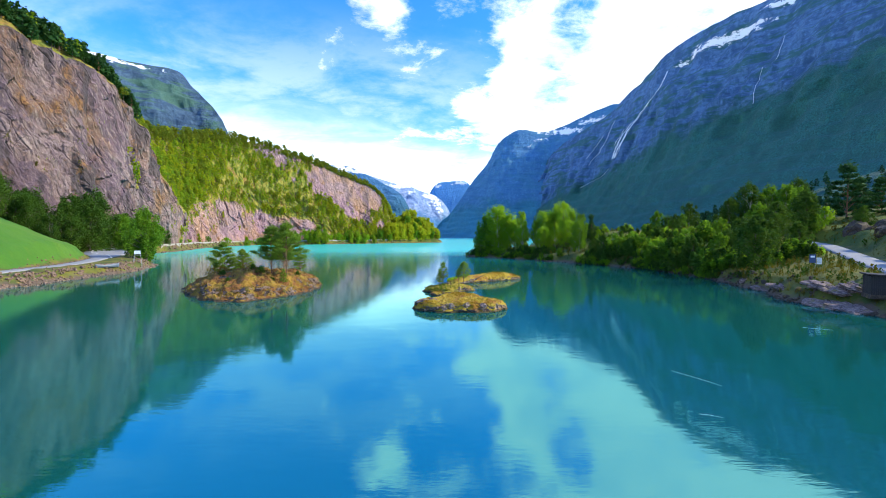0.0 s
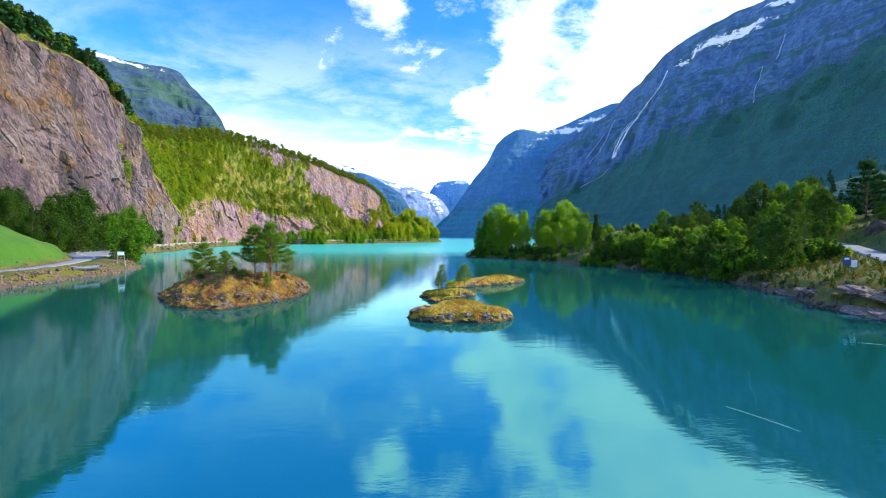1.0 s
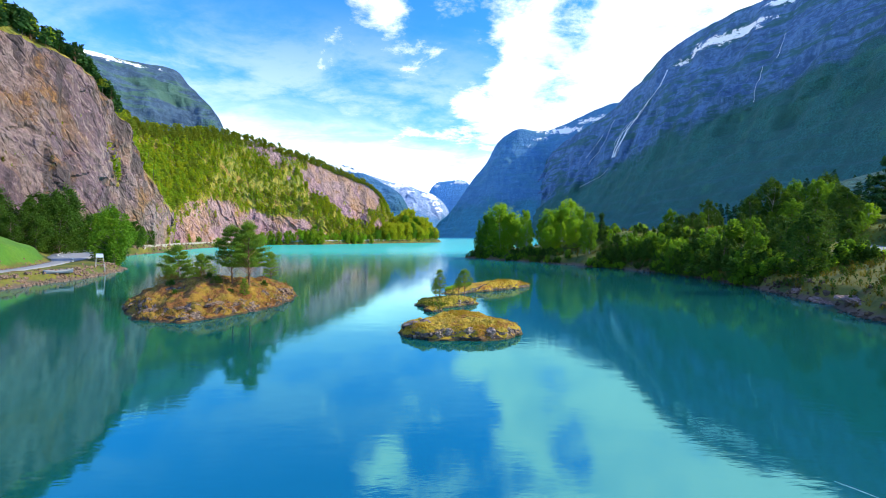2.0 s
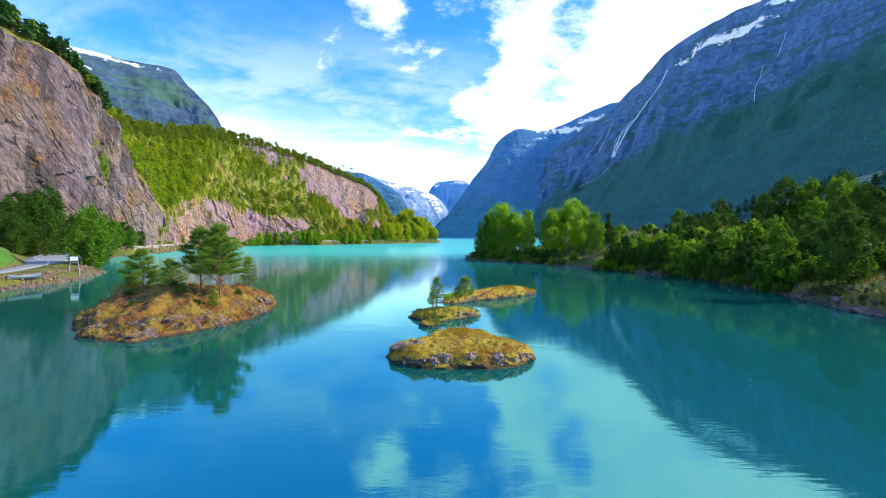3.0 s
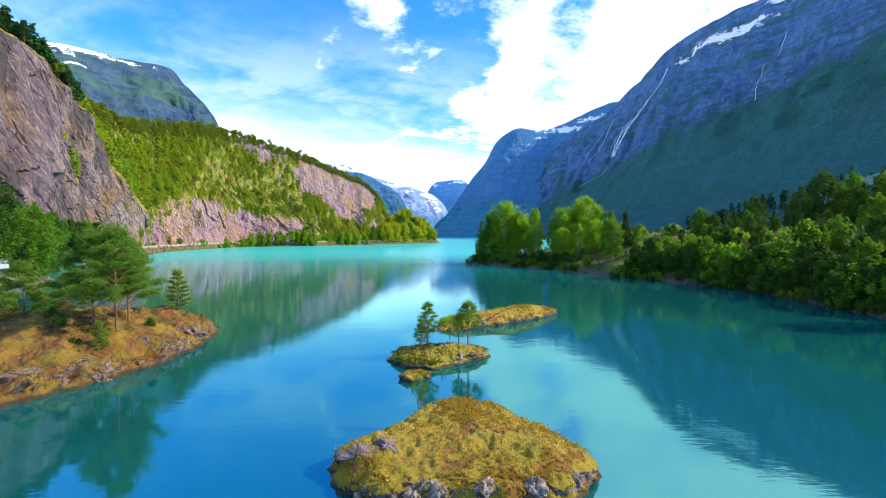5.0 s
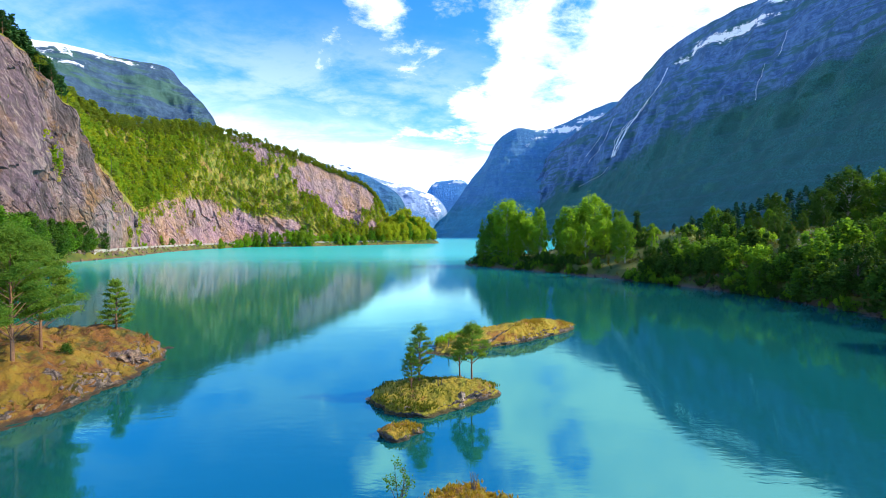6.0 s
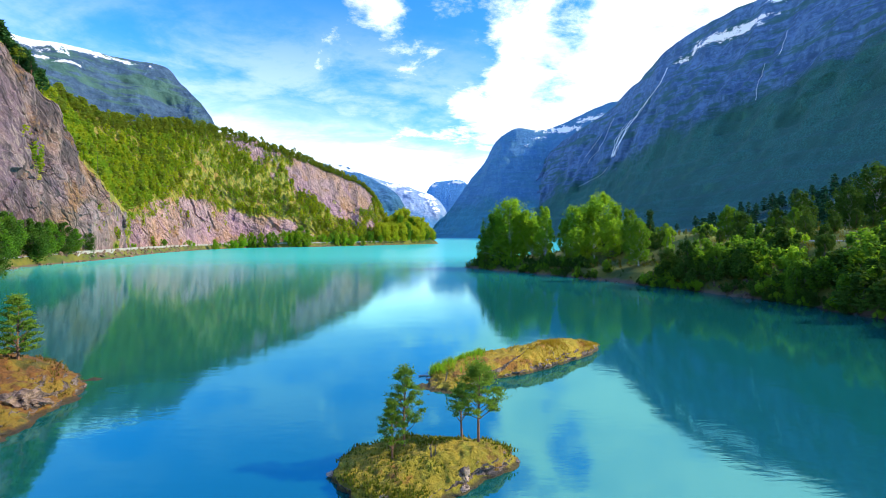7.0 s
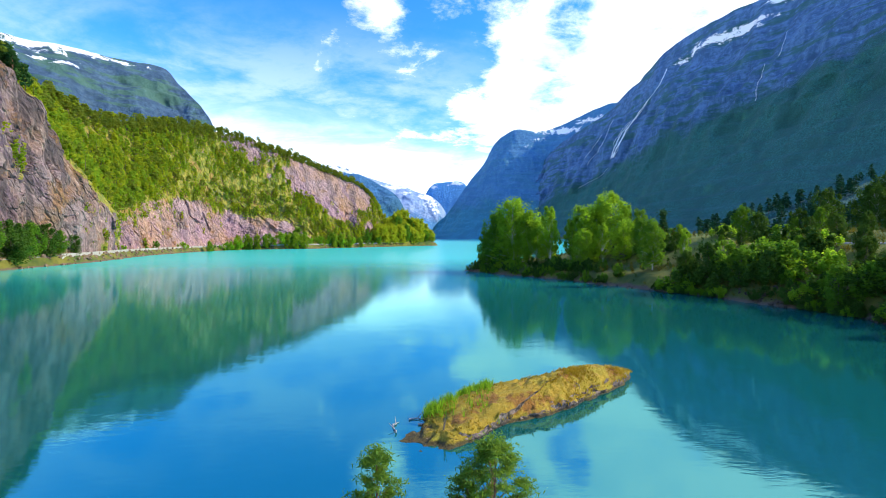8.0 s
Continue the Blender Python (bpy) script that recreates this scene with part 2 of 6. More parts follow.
def mountain_material(name, rock, dark, wood, tree_line, fall=0.0, ledges=0.7):
    """Bare rock above, woods on the gentler foot, snow where it lies in the hollows. fall: how fast the tree line sinks with distance."""
    m, n = material(name)
    v = place(n)
    at = n.add("ShaderNodeSeparateXYZ", {0: v})
    z = n.math("MULTIPLY_ADD", n.math("SUBTRACT", at.outputs[1], 3000.0), fall, at.outputs[2])
    big = n.noise(v, 0.006, 7.0, 0.6)
    streak = n.noise(n.scaled(v, (0.020, 0.020, 0.0035)), 1.0, 8.0, 0.68, 0.5)
    fine = n.noise(v, 0.05, 9.0, 0.70)
    bed = n.scaled(v, (1, 1, 1), (0, 0, 0), (radians(7), 0, 0))
    shelf = n.noise(n.scaled(bed, (0.004, 0.004, 0.030)), 1.0, 8.0, 0.70, 0.3)
    strata = n.noise(n.scaled(bed, (0.009, 0.009, 0.050), (2, 5, 3)), 1.0, 8.0, 0.72, 0.5)
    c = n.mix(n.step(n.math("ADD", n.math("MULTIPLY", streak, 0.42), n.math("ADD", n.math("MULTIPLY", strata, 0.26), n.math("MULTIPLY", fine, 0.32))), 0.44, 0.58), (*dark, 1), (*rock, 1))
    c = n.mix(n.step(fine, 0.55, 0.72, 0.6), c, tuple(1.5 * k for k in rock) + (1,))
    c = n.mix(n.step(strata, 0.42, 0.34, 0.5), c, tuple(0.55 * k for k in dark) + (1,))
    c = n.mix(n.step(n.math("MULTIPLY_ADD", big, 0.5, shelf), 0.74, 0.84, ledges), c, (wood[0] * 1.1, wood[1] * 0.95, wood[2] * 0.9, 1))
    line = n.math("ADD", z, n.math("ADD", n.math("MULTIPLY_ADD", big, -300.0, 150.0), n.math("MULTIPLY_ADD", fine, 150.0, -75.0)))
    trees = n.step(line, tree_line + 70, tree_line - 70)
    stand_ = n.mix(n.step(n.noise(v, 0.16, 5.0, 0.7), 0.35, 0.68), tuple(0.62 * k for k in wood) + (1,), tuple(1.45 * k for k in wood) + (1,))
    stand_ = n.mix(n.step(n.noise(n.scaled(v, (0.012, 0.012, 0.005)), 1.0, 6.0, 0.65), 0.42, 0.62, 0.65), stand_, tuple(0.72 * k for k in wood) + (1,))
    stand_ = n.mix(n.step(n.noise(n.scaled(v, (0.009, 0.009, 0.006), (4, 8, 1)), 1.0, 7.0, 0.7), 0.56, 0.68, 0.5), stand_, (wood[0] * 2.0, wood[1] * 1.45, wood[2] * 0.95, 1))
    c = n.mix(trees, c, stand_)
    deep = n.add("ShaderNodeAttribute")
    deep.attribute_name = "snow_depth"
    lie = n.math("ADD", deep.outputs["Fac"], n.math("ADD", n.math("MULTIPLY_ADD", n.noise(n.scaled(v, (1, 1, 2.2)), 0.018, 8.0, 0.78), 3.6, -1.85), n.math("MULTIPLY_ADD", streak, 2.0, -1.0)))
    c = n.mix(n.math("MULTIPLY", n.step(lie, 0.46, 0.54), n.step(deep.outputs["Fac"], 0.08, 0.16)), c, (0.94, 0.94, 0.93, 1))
    grain = n.noise(v, 0.13, 5.0, 0.7)
    h = n.math("ADD", n.math("ADD", n.math("MULTIPLY", fine, 0.6), n.math("MULTIPLY", grain, 0.45)), n.math("MULTIPLY", n.math("ADD", streak, n.math("MULTIPLY", strata, 0.6)), n.math("MULTIPLY_ADD", trees, -0.8, 0.9)))
    finish(n, c, 0.9, h, 1.0, 12.0)
    return m


def ground_material():
    m, n = material("bank_turf_and_stone")
    v = place(n)
    z = n.add("ShaderNodeSeparateXYZ", {0: v}).outputs[2]
    fine = n.noise(v, 0.9, 8.0, 0.65)
    mid = n.noise(v, 0.12, 5.0, 0.6)
    c = n.mix(n.step(mid, 0.35, 0.65), (0.048, 0.078, 0.008, 1), (0.165, 0.150, 0.012, 1))
    # grazed pasture on top of the bank
    c = n.mix(n.step(z, 6.0, 8.0), c, n.mix(n.step(mid, 0.38, 0.62), (0.055, 0.095, 0.006, 1), (0.145, 0.160, 0.008, 1)))
    c = n.mix(n.step(fine, 0.45, 0.75, 0.5), c, (0.045, 0.075, 0.006, 1))
    c = n.mix(n.step(n.noise(v, 0.25, 6.0, 0.65), 0.58, 0.7, 0.7), c, (0.16, 0.085, 0.03, 1))
    stone = n.math("ADD", z, n.math("MULTIPLY_ADD", n.noise(v, 0.35, 6.0, 0.65), 2.6, -1.3))
    c = n.mix(n.step(stone, 0.9, 0.3), c, n.mix(fine, (0.040, 0.027, 0.018, 1), (0.18, 0.125, 0.080, 1)))
    mown = n.add("ShaderNodeAttribute")
    mown.attribute_name = "meadow"
    grass = n.mix(n.step(n.noise(v, 0.05, 4.0, 0.55), 0.3, 0.7), (0.034, 0.135, 0.002, 1), (0.080, 0.190, 0.003, 1))
    grass = n.mix(n.step(n.noise(n.scaled(v, (1, 1, 0.3)), 0.22, 7.0, 0.7), 0.50, 0.70, 0.45), grass, (0.11, 0.165, 0.004, 1))
    grass = n.mix(n.step(n.noise(v, 1.6, 8.0, 0.7), 0.40, 0.7, 0.65), grass, (0.036, 0.115, 0.004, 1))
    edge = n.math("ADD", mown.outputs["Fac"], n.math("MULTIPLY_ADD", n.noise(v, 0.3, 5.0, 0.6), 0.5, -0.25))
    c = n.mix(n.step(edge, 0.42, 0.58), c, grass)
    finish(n, c, 0.9, fine, 0.8, 0.25)
    return m


def islet_material(name, tone=(1, 1, 1), rock_tone=1.0, bare_at=0.48, rusty=0.53):
    """Moss, grass and heather over rock. bare_at: the steepness from which rock shows; rusty: lower for more brown heather."""
    m, n = material(name)
    v = place(n)
    up_ = upward(n)
    z = n.add("ShaderNodeSeparateXYZ", {0: v}).outputs[2]
    fine = n.noise(v, 2.6, 9.0, 0.74)
    mid = n.noise(v, 0.45, 6.0, 0.68)
    c = n.mix(n.step(mid, 0.38, 0.62), (0.34, 0.26, 0.010, 1), (0.46, 0.30, 0.020, 1))
    c = n.mix(n.step(fine, 0.48, 0.66, 0.55), c, (0.15, 0.13, 0.008, 1))
    c = n.mix(n.step(n.noise(v, 1.3, 7.0, 0.7), 0.54, 0.66, 0.7), c, (0.47, 0.41, 0.035, 1))
    c = n.mix(n.step(n.noise(n.scaled(v, (1, 1, 1), (7, 3, 1)), 0.5, 7.0, 0.7), rusty, rusty + 0.09, 0.85), c, n.mix(n.step(fine, 0.4, 0.6), (0.16, 0.062, 0.012, 1), (0.36, 0.150, 0.024, 1)))
    c = n.mix(n.step(n.noise(n.scaled(v, (1, 1, 1), (2, 9, 5)), 0.33, 7.0, 0.7), 0.57, 0.65, 0.75), c, (0.11, 0.14, 0.012, 1))
    c = n.mix(1.0, c, (*tone, 1), "MULTIPLY")
    rock = n.mix(n.step(fine, 0.38, 0.62), (0.10 * rock_tone, 0.068 * rock_tone, 0.064 * rock_tone, 1), (0.48 * rock_tone, 0.34 * rock_tone, 0.27 * rock_tone, 1))
    rock = n.mix(n.step(n.noise(v, 0.9, 6.0, 0.7), 0.52, 0.62, 0.7), rock, (0.20 * rock_tone, 0.105 * rock_tone, 0.06 * rock_tone, 1))
    seam = n.add("ShaderNodeTexVoronoi", {"Vector": n.vmath("ADD", n.scaled(v, (0.8, 0.8, 1.3)), n.vmath("MULTIPLY", n.add("ShaderNodeTexNoise", {"Vector": v, "Scale": 1.0, "Detail": 4.0}).outputs["Color"], (0.8, 0.8, 0.8))), "Scale": 1.0}, feature="DISTANCE_TO_EDGE").outputs[0]
    rock = n.mix(n.step(seam, 0.07, 0.0, 0.8), rock, (0.03, 0.022, 0.018, 1))
    bare = n.math("ADD", up_, n.math("MULTIPLY_ADD", n.noise(v, 0.42, 7.0, 0.68), 1.7, -0.80))
    c = n.mix(n.step(bare, bare_at + 0.05, bare_at - 0.05), c, rock)
    wet = n.math("ADD", z, n.math("MULTIPLY_ADD", fine, 0.3, -0.15))
    c = n.mix(n.step(wet, 0.26, 0.10, 0.85), c, (0.036, 0.026, 0.014, 1))
    finish(n, c, 0.9, n.math("ADD", n.math("MULTIPLY", fine, 1.2), n.math("ADD", n.math("MULTIPLY", mid, 0.8), n.step(seam, 0.0, 0.15, n.step(bare, bare_at + 0.05, bare_at - 0.05, 0.5)))), 1.0, 0.25)
    return m


WATER = water_material()
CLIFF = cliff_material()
GROUND = ground_material()
ISLET = islet_material("moss_over_dark_rock", (1.0, 0.95, 0.8), 0.75, 0.42, 0.51)
GREENISLET = islet_material("grass_over_dark_rock", (0.80, 0.86, 0.72), 0.6, 0.36, 0.56)
HEATH = islet_material("heather_over_brown_rock", (0.66, 0.56, 0.62), 0.62, 0.58, 0.46)
# blue of shade and air put into the rock and woods colours
MOUNT = mountain_material("shaded_hazy_valley_wall", (0.108, 0.212, 0.385), (0.044, 0.108, 0.225), (0.027, 0.124, 0.106), 520.0, 0.26, 0.75)
# distance haze put into these base colours, paler and bluer farther off
FARMOUNT = mountain_material("hazy_valley_wall", (0.085, 0.230, 0.400), (0.058, 0.180, 0.340), (0.055, 0.220, 0.300), 300.0, 0.0, 0.4)
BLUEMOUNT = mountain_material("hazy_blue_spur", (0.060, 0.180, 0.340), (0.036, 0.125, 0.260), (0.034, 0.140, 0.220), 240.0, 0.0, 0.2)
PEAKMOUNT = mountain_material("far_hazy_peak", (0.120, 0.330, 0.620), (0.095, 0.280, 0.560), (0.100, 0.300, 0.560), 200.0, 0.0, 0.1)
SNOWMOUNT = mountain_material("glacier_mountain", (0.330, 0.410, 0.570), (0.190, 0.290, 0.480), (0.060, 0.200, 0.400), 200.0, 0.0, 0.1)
# shade over the left mountain put into darker, bluer rock
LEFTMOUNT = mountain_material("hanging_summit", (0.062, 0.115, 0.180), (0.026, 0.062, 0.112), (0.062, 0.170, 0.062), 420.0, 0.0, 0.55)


def rock_material(name, dark, pale):
    m, n = material(name)
    v = place(n)
    fine = n.noise(v, 3.0, 8.0, 0.68)
    mid = n.noise(v, 0.8, 5.0, 0.6)
    c = n.mix(n.step(fine, 0.35, 0.68), (*dark, 1), (*pale, 1))
    c = n.mix(n.step(mid, 0.55, 0.70, 0.8), c, (0.20, 0.16, 0.03, 1))
    c = n.mix(n.step(n.noise(v, 1.4, 6.0, 0.65), 0.58, 0.7, 0.6), c, tuple(0.5 * k for k in dark) + (1,))
    finish(n, c, 0.85, n.math("ADD", fine, mid), 1.0, 0.10)
    return m


ROCK = rock_material("lichened_rock", (0.11, 0.070, 0.050), (0.48, 0.35, 0.26))
SLABROCK = rock_material("purple_grey_shore_rock", (0.095, 0.062, 0.054), (0.34, 0.235, 0.20))
BANKROCK = rock_material("brown_bank_stone", (0.075, 0.045, 0.030), (0.30, 0.195, 0.135))
DARKROCK = rock_material("dark_wet_rock", (0.032, 0.021, 0.013), (0.11, 0.078, 0.050))
WHITEWATER = plain("white_falling_water", (0.80, 0.85, 0.90), 0.5, 0.05, 0.1)
FOAM = plain("pale_froth", (0.36, 0.60, 0.62), 0.6, 6.0, 0.3)
PAINT = plain("white_road_paint", (0.75, 0.75, 0.73), 0.7, 4.0, 0.1)
BOARD = plain("dark_stained_boards", (0.018, 0.013, 0.011), 0.7, 6.0, 0.35)
PALEBOARD = plain("weathered_grey_boards", (0.30, 0.29, 0.28), 0.8, 6.0, 0.25)
BOATPAINT = plain("faded_blue_grey_boat_paint", (0.11, 0.135, 0.18), 0.5, 3.0, 0.2)
BLUEPAINT = plain("blue_sign_enamel", (0.015, 0.05, 0.14), 0.4, 3.0, 0.15)
WHITEPAINT = plain("white_sign_enamel", (0.72, 0.74, 0.74), 0.4, 3.0, 0.1)
STEEL = plain("galvanised_steel", (0.40, 0.41, 0.42), 0.45, 8.0, 0.15, 0.8)
BARK = plain("grey_bark", (0.14, 0.11, 0.085), 0.9, 9.0)
BIRCHBARK = plain("pale_birch_bark", (0.45, 0.42, 0.38), 0.8, 7.0, 0.5)
PINEBARK = plain("reddish_pine_bark", (0.20, 0.10, 0.055), 0.9, 9.0)
LEAF = leaf_material("broad_leaves", (0.050, 0.145, 0.012), (0.190, 0.330, 0.022), 0.52)
# right bank shade put into the leaf colour; dark alders and junipers share it
DARKLEAF = leaf_material("shade_dark_leaves", (0.020, 0.064, 0.009), (0.088, 0.165, 0.016), 0.35)
LIGHTLEAF = leaf_material("birch_leaves", (0.120, 0.275, 0.017), (0.340, 0.500, 0.034), 0.68)
ISLETGRASS = leaf_material("fresh_islet_grass", (0.075, 0.105, 0.010), (0.230, 0.240, 0.022), 0.4)
SUNLEAF = leaf_material("dry_slope_leaves", (0.230, 0.310, 0.016), (0.500, 0.520, 0.034), 0.68)
SLOPELEAF = leaf_material("slope_birch_leaves", (0.145, 0.255, 0.016), (0.360, 0.455, 0.036), 0.66)
OLIVE = leaf_material("olive_pine_needles", (0.105, 0.165, 0.016), (0.270, 0.300, 0.034), 0.6)
NEEDLE = leaf_material("pine_needles", (0.085, 0.190, 0.026), (0.255, 0.355, 0.048), 0.62)
SPRUCE = leaf_material("spruce_needles", (0.016, 0.060, 0.020), (0.060, 0.135, 0.030), 0.2)
# mountain shade over the foothill put into the needle colour
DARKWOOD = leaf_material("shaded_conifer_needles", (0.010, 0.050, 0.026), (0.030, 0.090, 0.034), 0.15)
BANKGRASS = leaf_material("rough_bank_grass", (0.060, 0.080, 0.008), (0.210, 0.175, 0.018), 0.35)
HEATHER = leaf_material("brown_heather_tufts", (0.09, 0.08, 0.010), (0.26, 0.17, 0.030), 0.3)
GRASS = leaf_material("dry_grass_blades", (0.24, 0.19, 0.012), (0.56, 0.36, 0.035), 0.4)
WALLSTONE = plain("pale_roadside_stone", (0.34, 0.31, 0.27), 0.85, 1.2, 0.3, 0.0, 0.1)
ASPHALT = plain("pale_worn_asphalt", (0.26, 0.26, 0.27), 0.85, 3.0, 0.18)

# ---- shape helpers ----
def lattice(ix, iy, iz, seed):
    h = (ix * 374761393 + iy * 668265263 + iz * 2147483647 + seed * 1274126177) & 0xFFFFFFFF
    h = ((h ^ (h >> 13)) * 1274126177) & 0xFFFFFFFF
    return ((h ^ (h >> 16)) & 0xFFFF) / 65535.0


def value_noise(p, scale, seed=0):
    """Smooth noise from -1 to 1 at the points p (n x 3)."""
    q = np.asarray(p, float) * scale
    i = np.floor(q).astype(np.int64)
    f = q - i
    f = f * f * (3 - 2 * f)
    out = np.zeros(len(q))
    for dx in (0, 1):
        for dy in (0, 1):
            for dz in (0, 1):
                w = (f[:, 0] if dx else 1 - f[:, 0]) * (f[:, 1] if dy else 1 - f[:, 1]) * (f[:, 2] if dz else 1 - f[:, 2])
                out += w * lattice(i[:, 0] + dx, i[:, 1] + dy, i[:, 2] + dz, seed)
    return out * 2 - 1


def fractal(p, scale, octaves=4, rough=0.5, seed=0):
    total, amp = np.zeros(len(p)), 1.0
    for k in range(octaves):
        total += amp * value_noise(p, scale * 2 ** k, seed + 17 * k)
        amp *= rough
    return total


def smooth(x, lo, hi):
    t = np.clip((x - lo) / (hi - lo), 0, 1)
    return t * t * (3 - 2 * t)


def spline(points, steps):
    """Even samples of a smooth curve through the points, by length."""
    p = np.array(points, float)
    ext = np.vstack([2 * p[0] - p[1], p, 2 * p[-1] - p[-2]])
    out = []
    for a, b, c, d in zip(ext[:-3], ext[1:-2], ext[2:-1], ext[3:]):
        t = np.linspace(0, 1, 24, endpoint=False)[:, None]
        out.append(0.5 * (2 * b + (c - a) * t + (2 * a - 5 * b + 4 * c - d) * t ** 2 + (3 * b - a - 3 * c + d) * t ** 3))
    out = np.vstack([*out, p[-1:]])
    length = np.concatenate([[0], np.cumsum(np.linalg.norm(np.diff(out, axis=0), axis=1))])
    want = np.linspace(0, length[-1], steps)
    return np.stack([np.interp(want, length, out[:, k]) for k in range(p.shape[1])], axis=1)


def mesh_of(name, verts, faces, mats, smooth_faces=True, index=None):
    me = bpy.data.meshes.new(name)
    verts, faces = np.asarray(verts, np.float32), np.asarray(faces, np.int32)
    k = faces.shape[1]
    me.vertices.add(len(verts))
    me.vertices.foreach_set("co", verts.ravel())
    me.loops.add(faces.size)
    me.loops.foreach_set("vertex_index", faces.ravel())
    me.polygons.add(len(faces))
    me.polygons.foreach_set("loop_start", np.arange(0, faces.size, k, dtype=np.int32))
    me.polygons.foreach_set("use_smooth", np.full(len(faces), smooth_faces))
    if index is not None:
        me.polygons.foreach_set("material_index", np.asarray(index, np.int32))
    for m in mats if isinstance(mats, (list, tuple)) else [mats]:
        me.materials.append(m)
    me.update(calc_edges=True)
    me.validate()
    return me


def grid_faces(nu, nv):
    a = (np.arange(nu - 1)[:, None] * nv + np.arange(nv - 1)[None, :]).ravel()
    return np.stack([a, a + nv, a + nv + 1, a + 1], axis=1)


def part(name, bm, mat, parent=None, label=""):
    """One mesh object from a bmesh or a mesh, under its thing."""
    if isinstance(bm, bpy.types.Mesh):
        me = bm
    else:
        me = bpy.data.meshes.new(name)
        bm.to_mesh(me)
        bm.free()
        me.materials.append(mat)
    ob = new(name, me)
    ob.parent = parent
    return tagged(ob, label)


def thing(name, label, category, group="", at=None):
    ob = new(name)
    ob.empty_display_size = 0.3
    if at is not None:
        ob.matrix_basis = at
    return tagged(ob, label, category, group)


def box(bm, m, size, bevel=0.0):
    """A box of that size, its middle at m, with softened edges."""
    made = bmesh.ops.create_cube(bm, size=1.0, matrix=m @ Matrix.Diagonal((*size, 1)))
    if bevel:
        edges = list({e for v in made["verts"] for e in v.link_edges})
        bmesh.ops.bevel(bm, geom=edges, offset=bevel, segments=2, affect="EDGES", profile=0.6)


def tube(bm, a, b, r0, r1, sides=8):
    """A tapered round bar from a to b."""
    a, b = Vector(a), Vector(b)
    turn = (b - a).to_track_quat("Z", "Y").to_matrix().to_4x4()
    bmesh.ops.create_cone(bm, cap_ends=True, segments=sides, radius1=r0, radius2=r1, depth=(b - a).length, matrix=Matrix.Translation((a + b) / 2) @ turn)


# ---- the shores ----
LEFT_SHORE = [(-55, -400), (-66, 0), (-76, 79), (-79, 100), (-82, 125), (-91, 145), (-112, 168), (-137, 198), (-151, 222), (-165, 290), (-186, 350), (-202, 433), (-198, 525), (-140, 560), (-72, 654), (-30, 715), (-2, 742), (-14, 775), (-110, 860), (-330, 1200), (-520, 1900), (-330, 2700), (-120, 3300), (-40, 4200), (-20, 4900)]
RIGHT_SHORE = [(80, -400), (56, 0), (49, 51), (48, 58), (50, 70), (55, 86), (57, 100), (58, 118), (54, 138), (49, 147), (47, 154), (40, 167), (32, 185), (19, 202), (10, 220), (18, 233), (50, 243), (110, 250), (200, 262), (420, 300), (900, 420), (1000, 1200), (820, 2200), (560, 3300), (200, 4300), (160, 4900)]
left_line, right_line = spline(LEFT_SHORE, 420), spline(RIGHT_SHORE, 420)


def near_line(x, y, line):
    """Distance from points to a polyline."""
    best = np.full(len(x), 1e9)
    for (ax, ay), (bx, by) in zip(line[:-1], line[1:]):
        dx, dy = bx - ax, by - ay
        t = np.clip(((x - ax) * dx + (y - ay) * dy) / (dx * dx + dy * dy + 1e-9), 0, 1)
        best = np.minimum(best, np.hypot(x - ax - t * dx, y - ay - t * dy))
    return best


def inside(x, y, ring):
    odd = np.zeros(len(x), bool)
    for (ax, ay), (bx, by) in zip(ring, np.roll(ring, -1, axis=0)):
        if ay != by:
            odd ^= ((ay > y) != (by > y)) & (x < (bx - ax) * (y - ay) / (by - ay) + ax)
    return odd


LAKE = np.vstack([left_line, right_line[::-1]])
ROAD_RIGHT = spline([(52, 20, 3.0), (58, 50, 3.4), (66, 68, 4.2), (83, 95, 5.6), (92, 113, 7.2), (91, 126, 8.4), (84, 136, 9.2), (77, 143, 9.7), (72, 156, 9.4), (75, 174, 8.6), (92, 197, 7.6), (130, 225, 6.0), (220, 245, 5.0)], 120)
ROAD_LEFT = spline([(-78, 30, 1.7), (-84, 70, 1.8), (-91, 95, 1.8), (-96, 118, 1.9), (-104, 140, 2.5), (-120, 165, 3.1), (-141, 196, 3.6), (-157, 232, 3.8), (-171, 290, 4.0), (-192, 350, 4.0), (-208, 433, 4.0), (-204, 530, 4.2), (-145, 566, 4.4), (-81, 655, 4.6), (-48, 705, 5.0), (-40, 760, 6.0)], 260)


def road_blend(x, y, h, road, half, shoulder):
    best, level = np.full(len(x), 1e9), np.zeros(len(x))
    for px, py, pz in road:
        d = np.hypot(x - px, y - py)
        level = np.where(d < best, pz, level)
        best = np.minimum(best, d)
    w = 1 - smooth(best, half, half + shoulder)
    return h * (1 - w) + (level - 0.12) * w


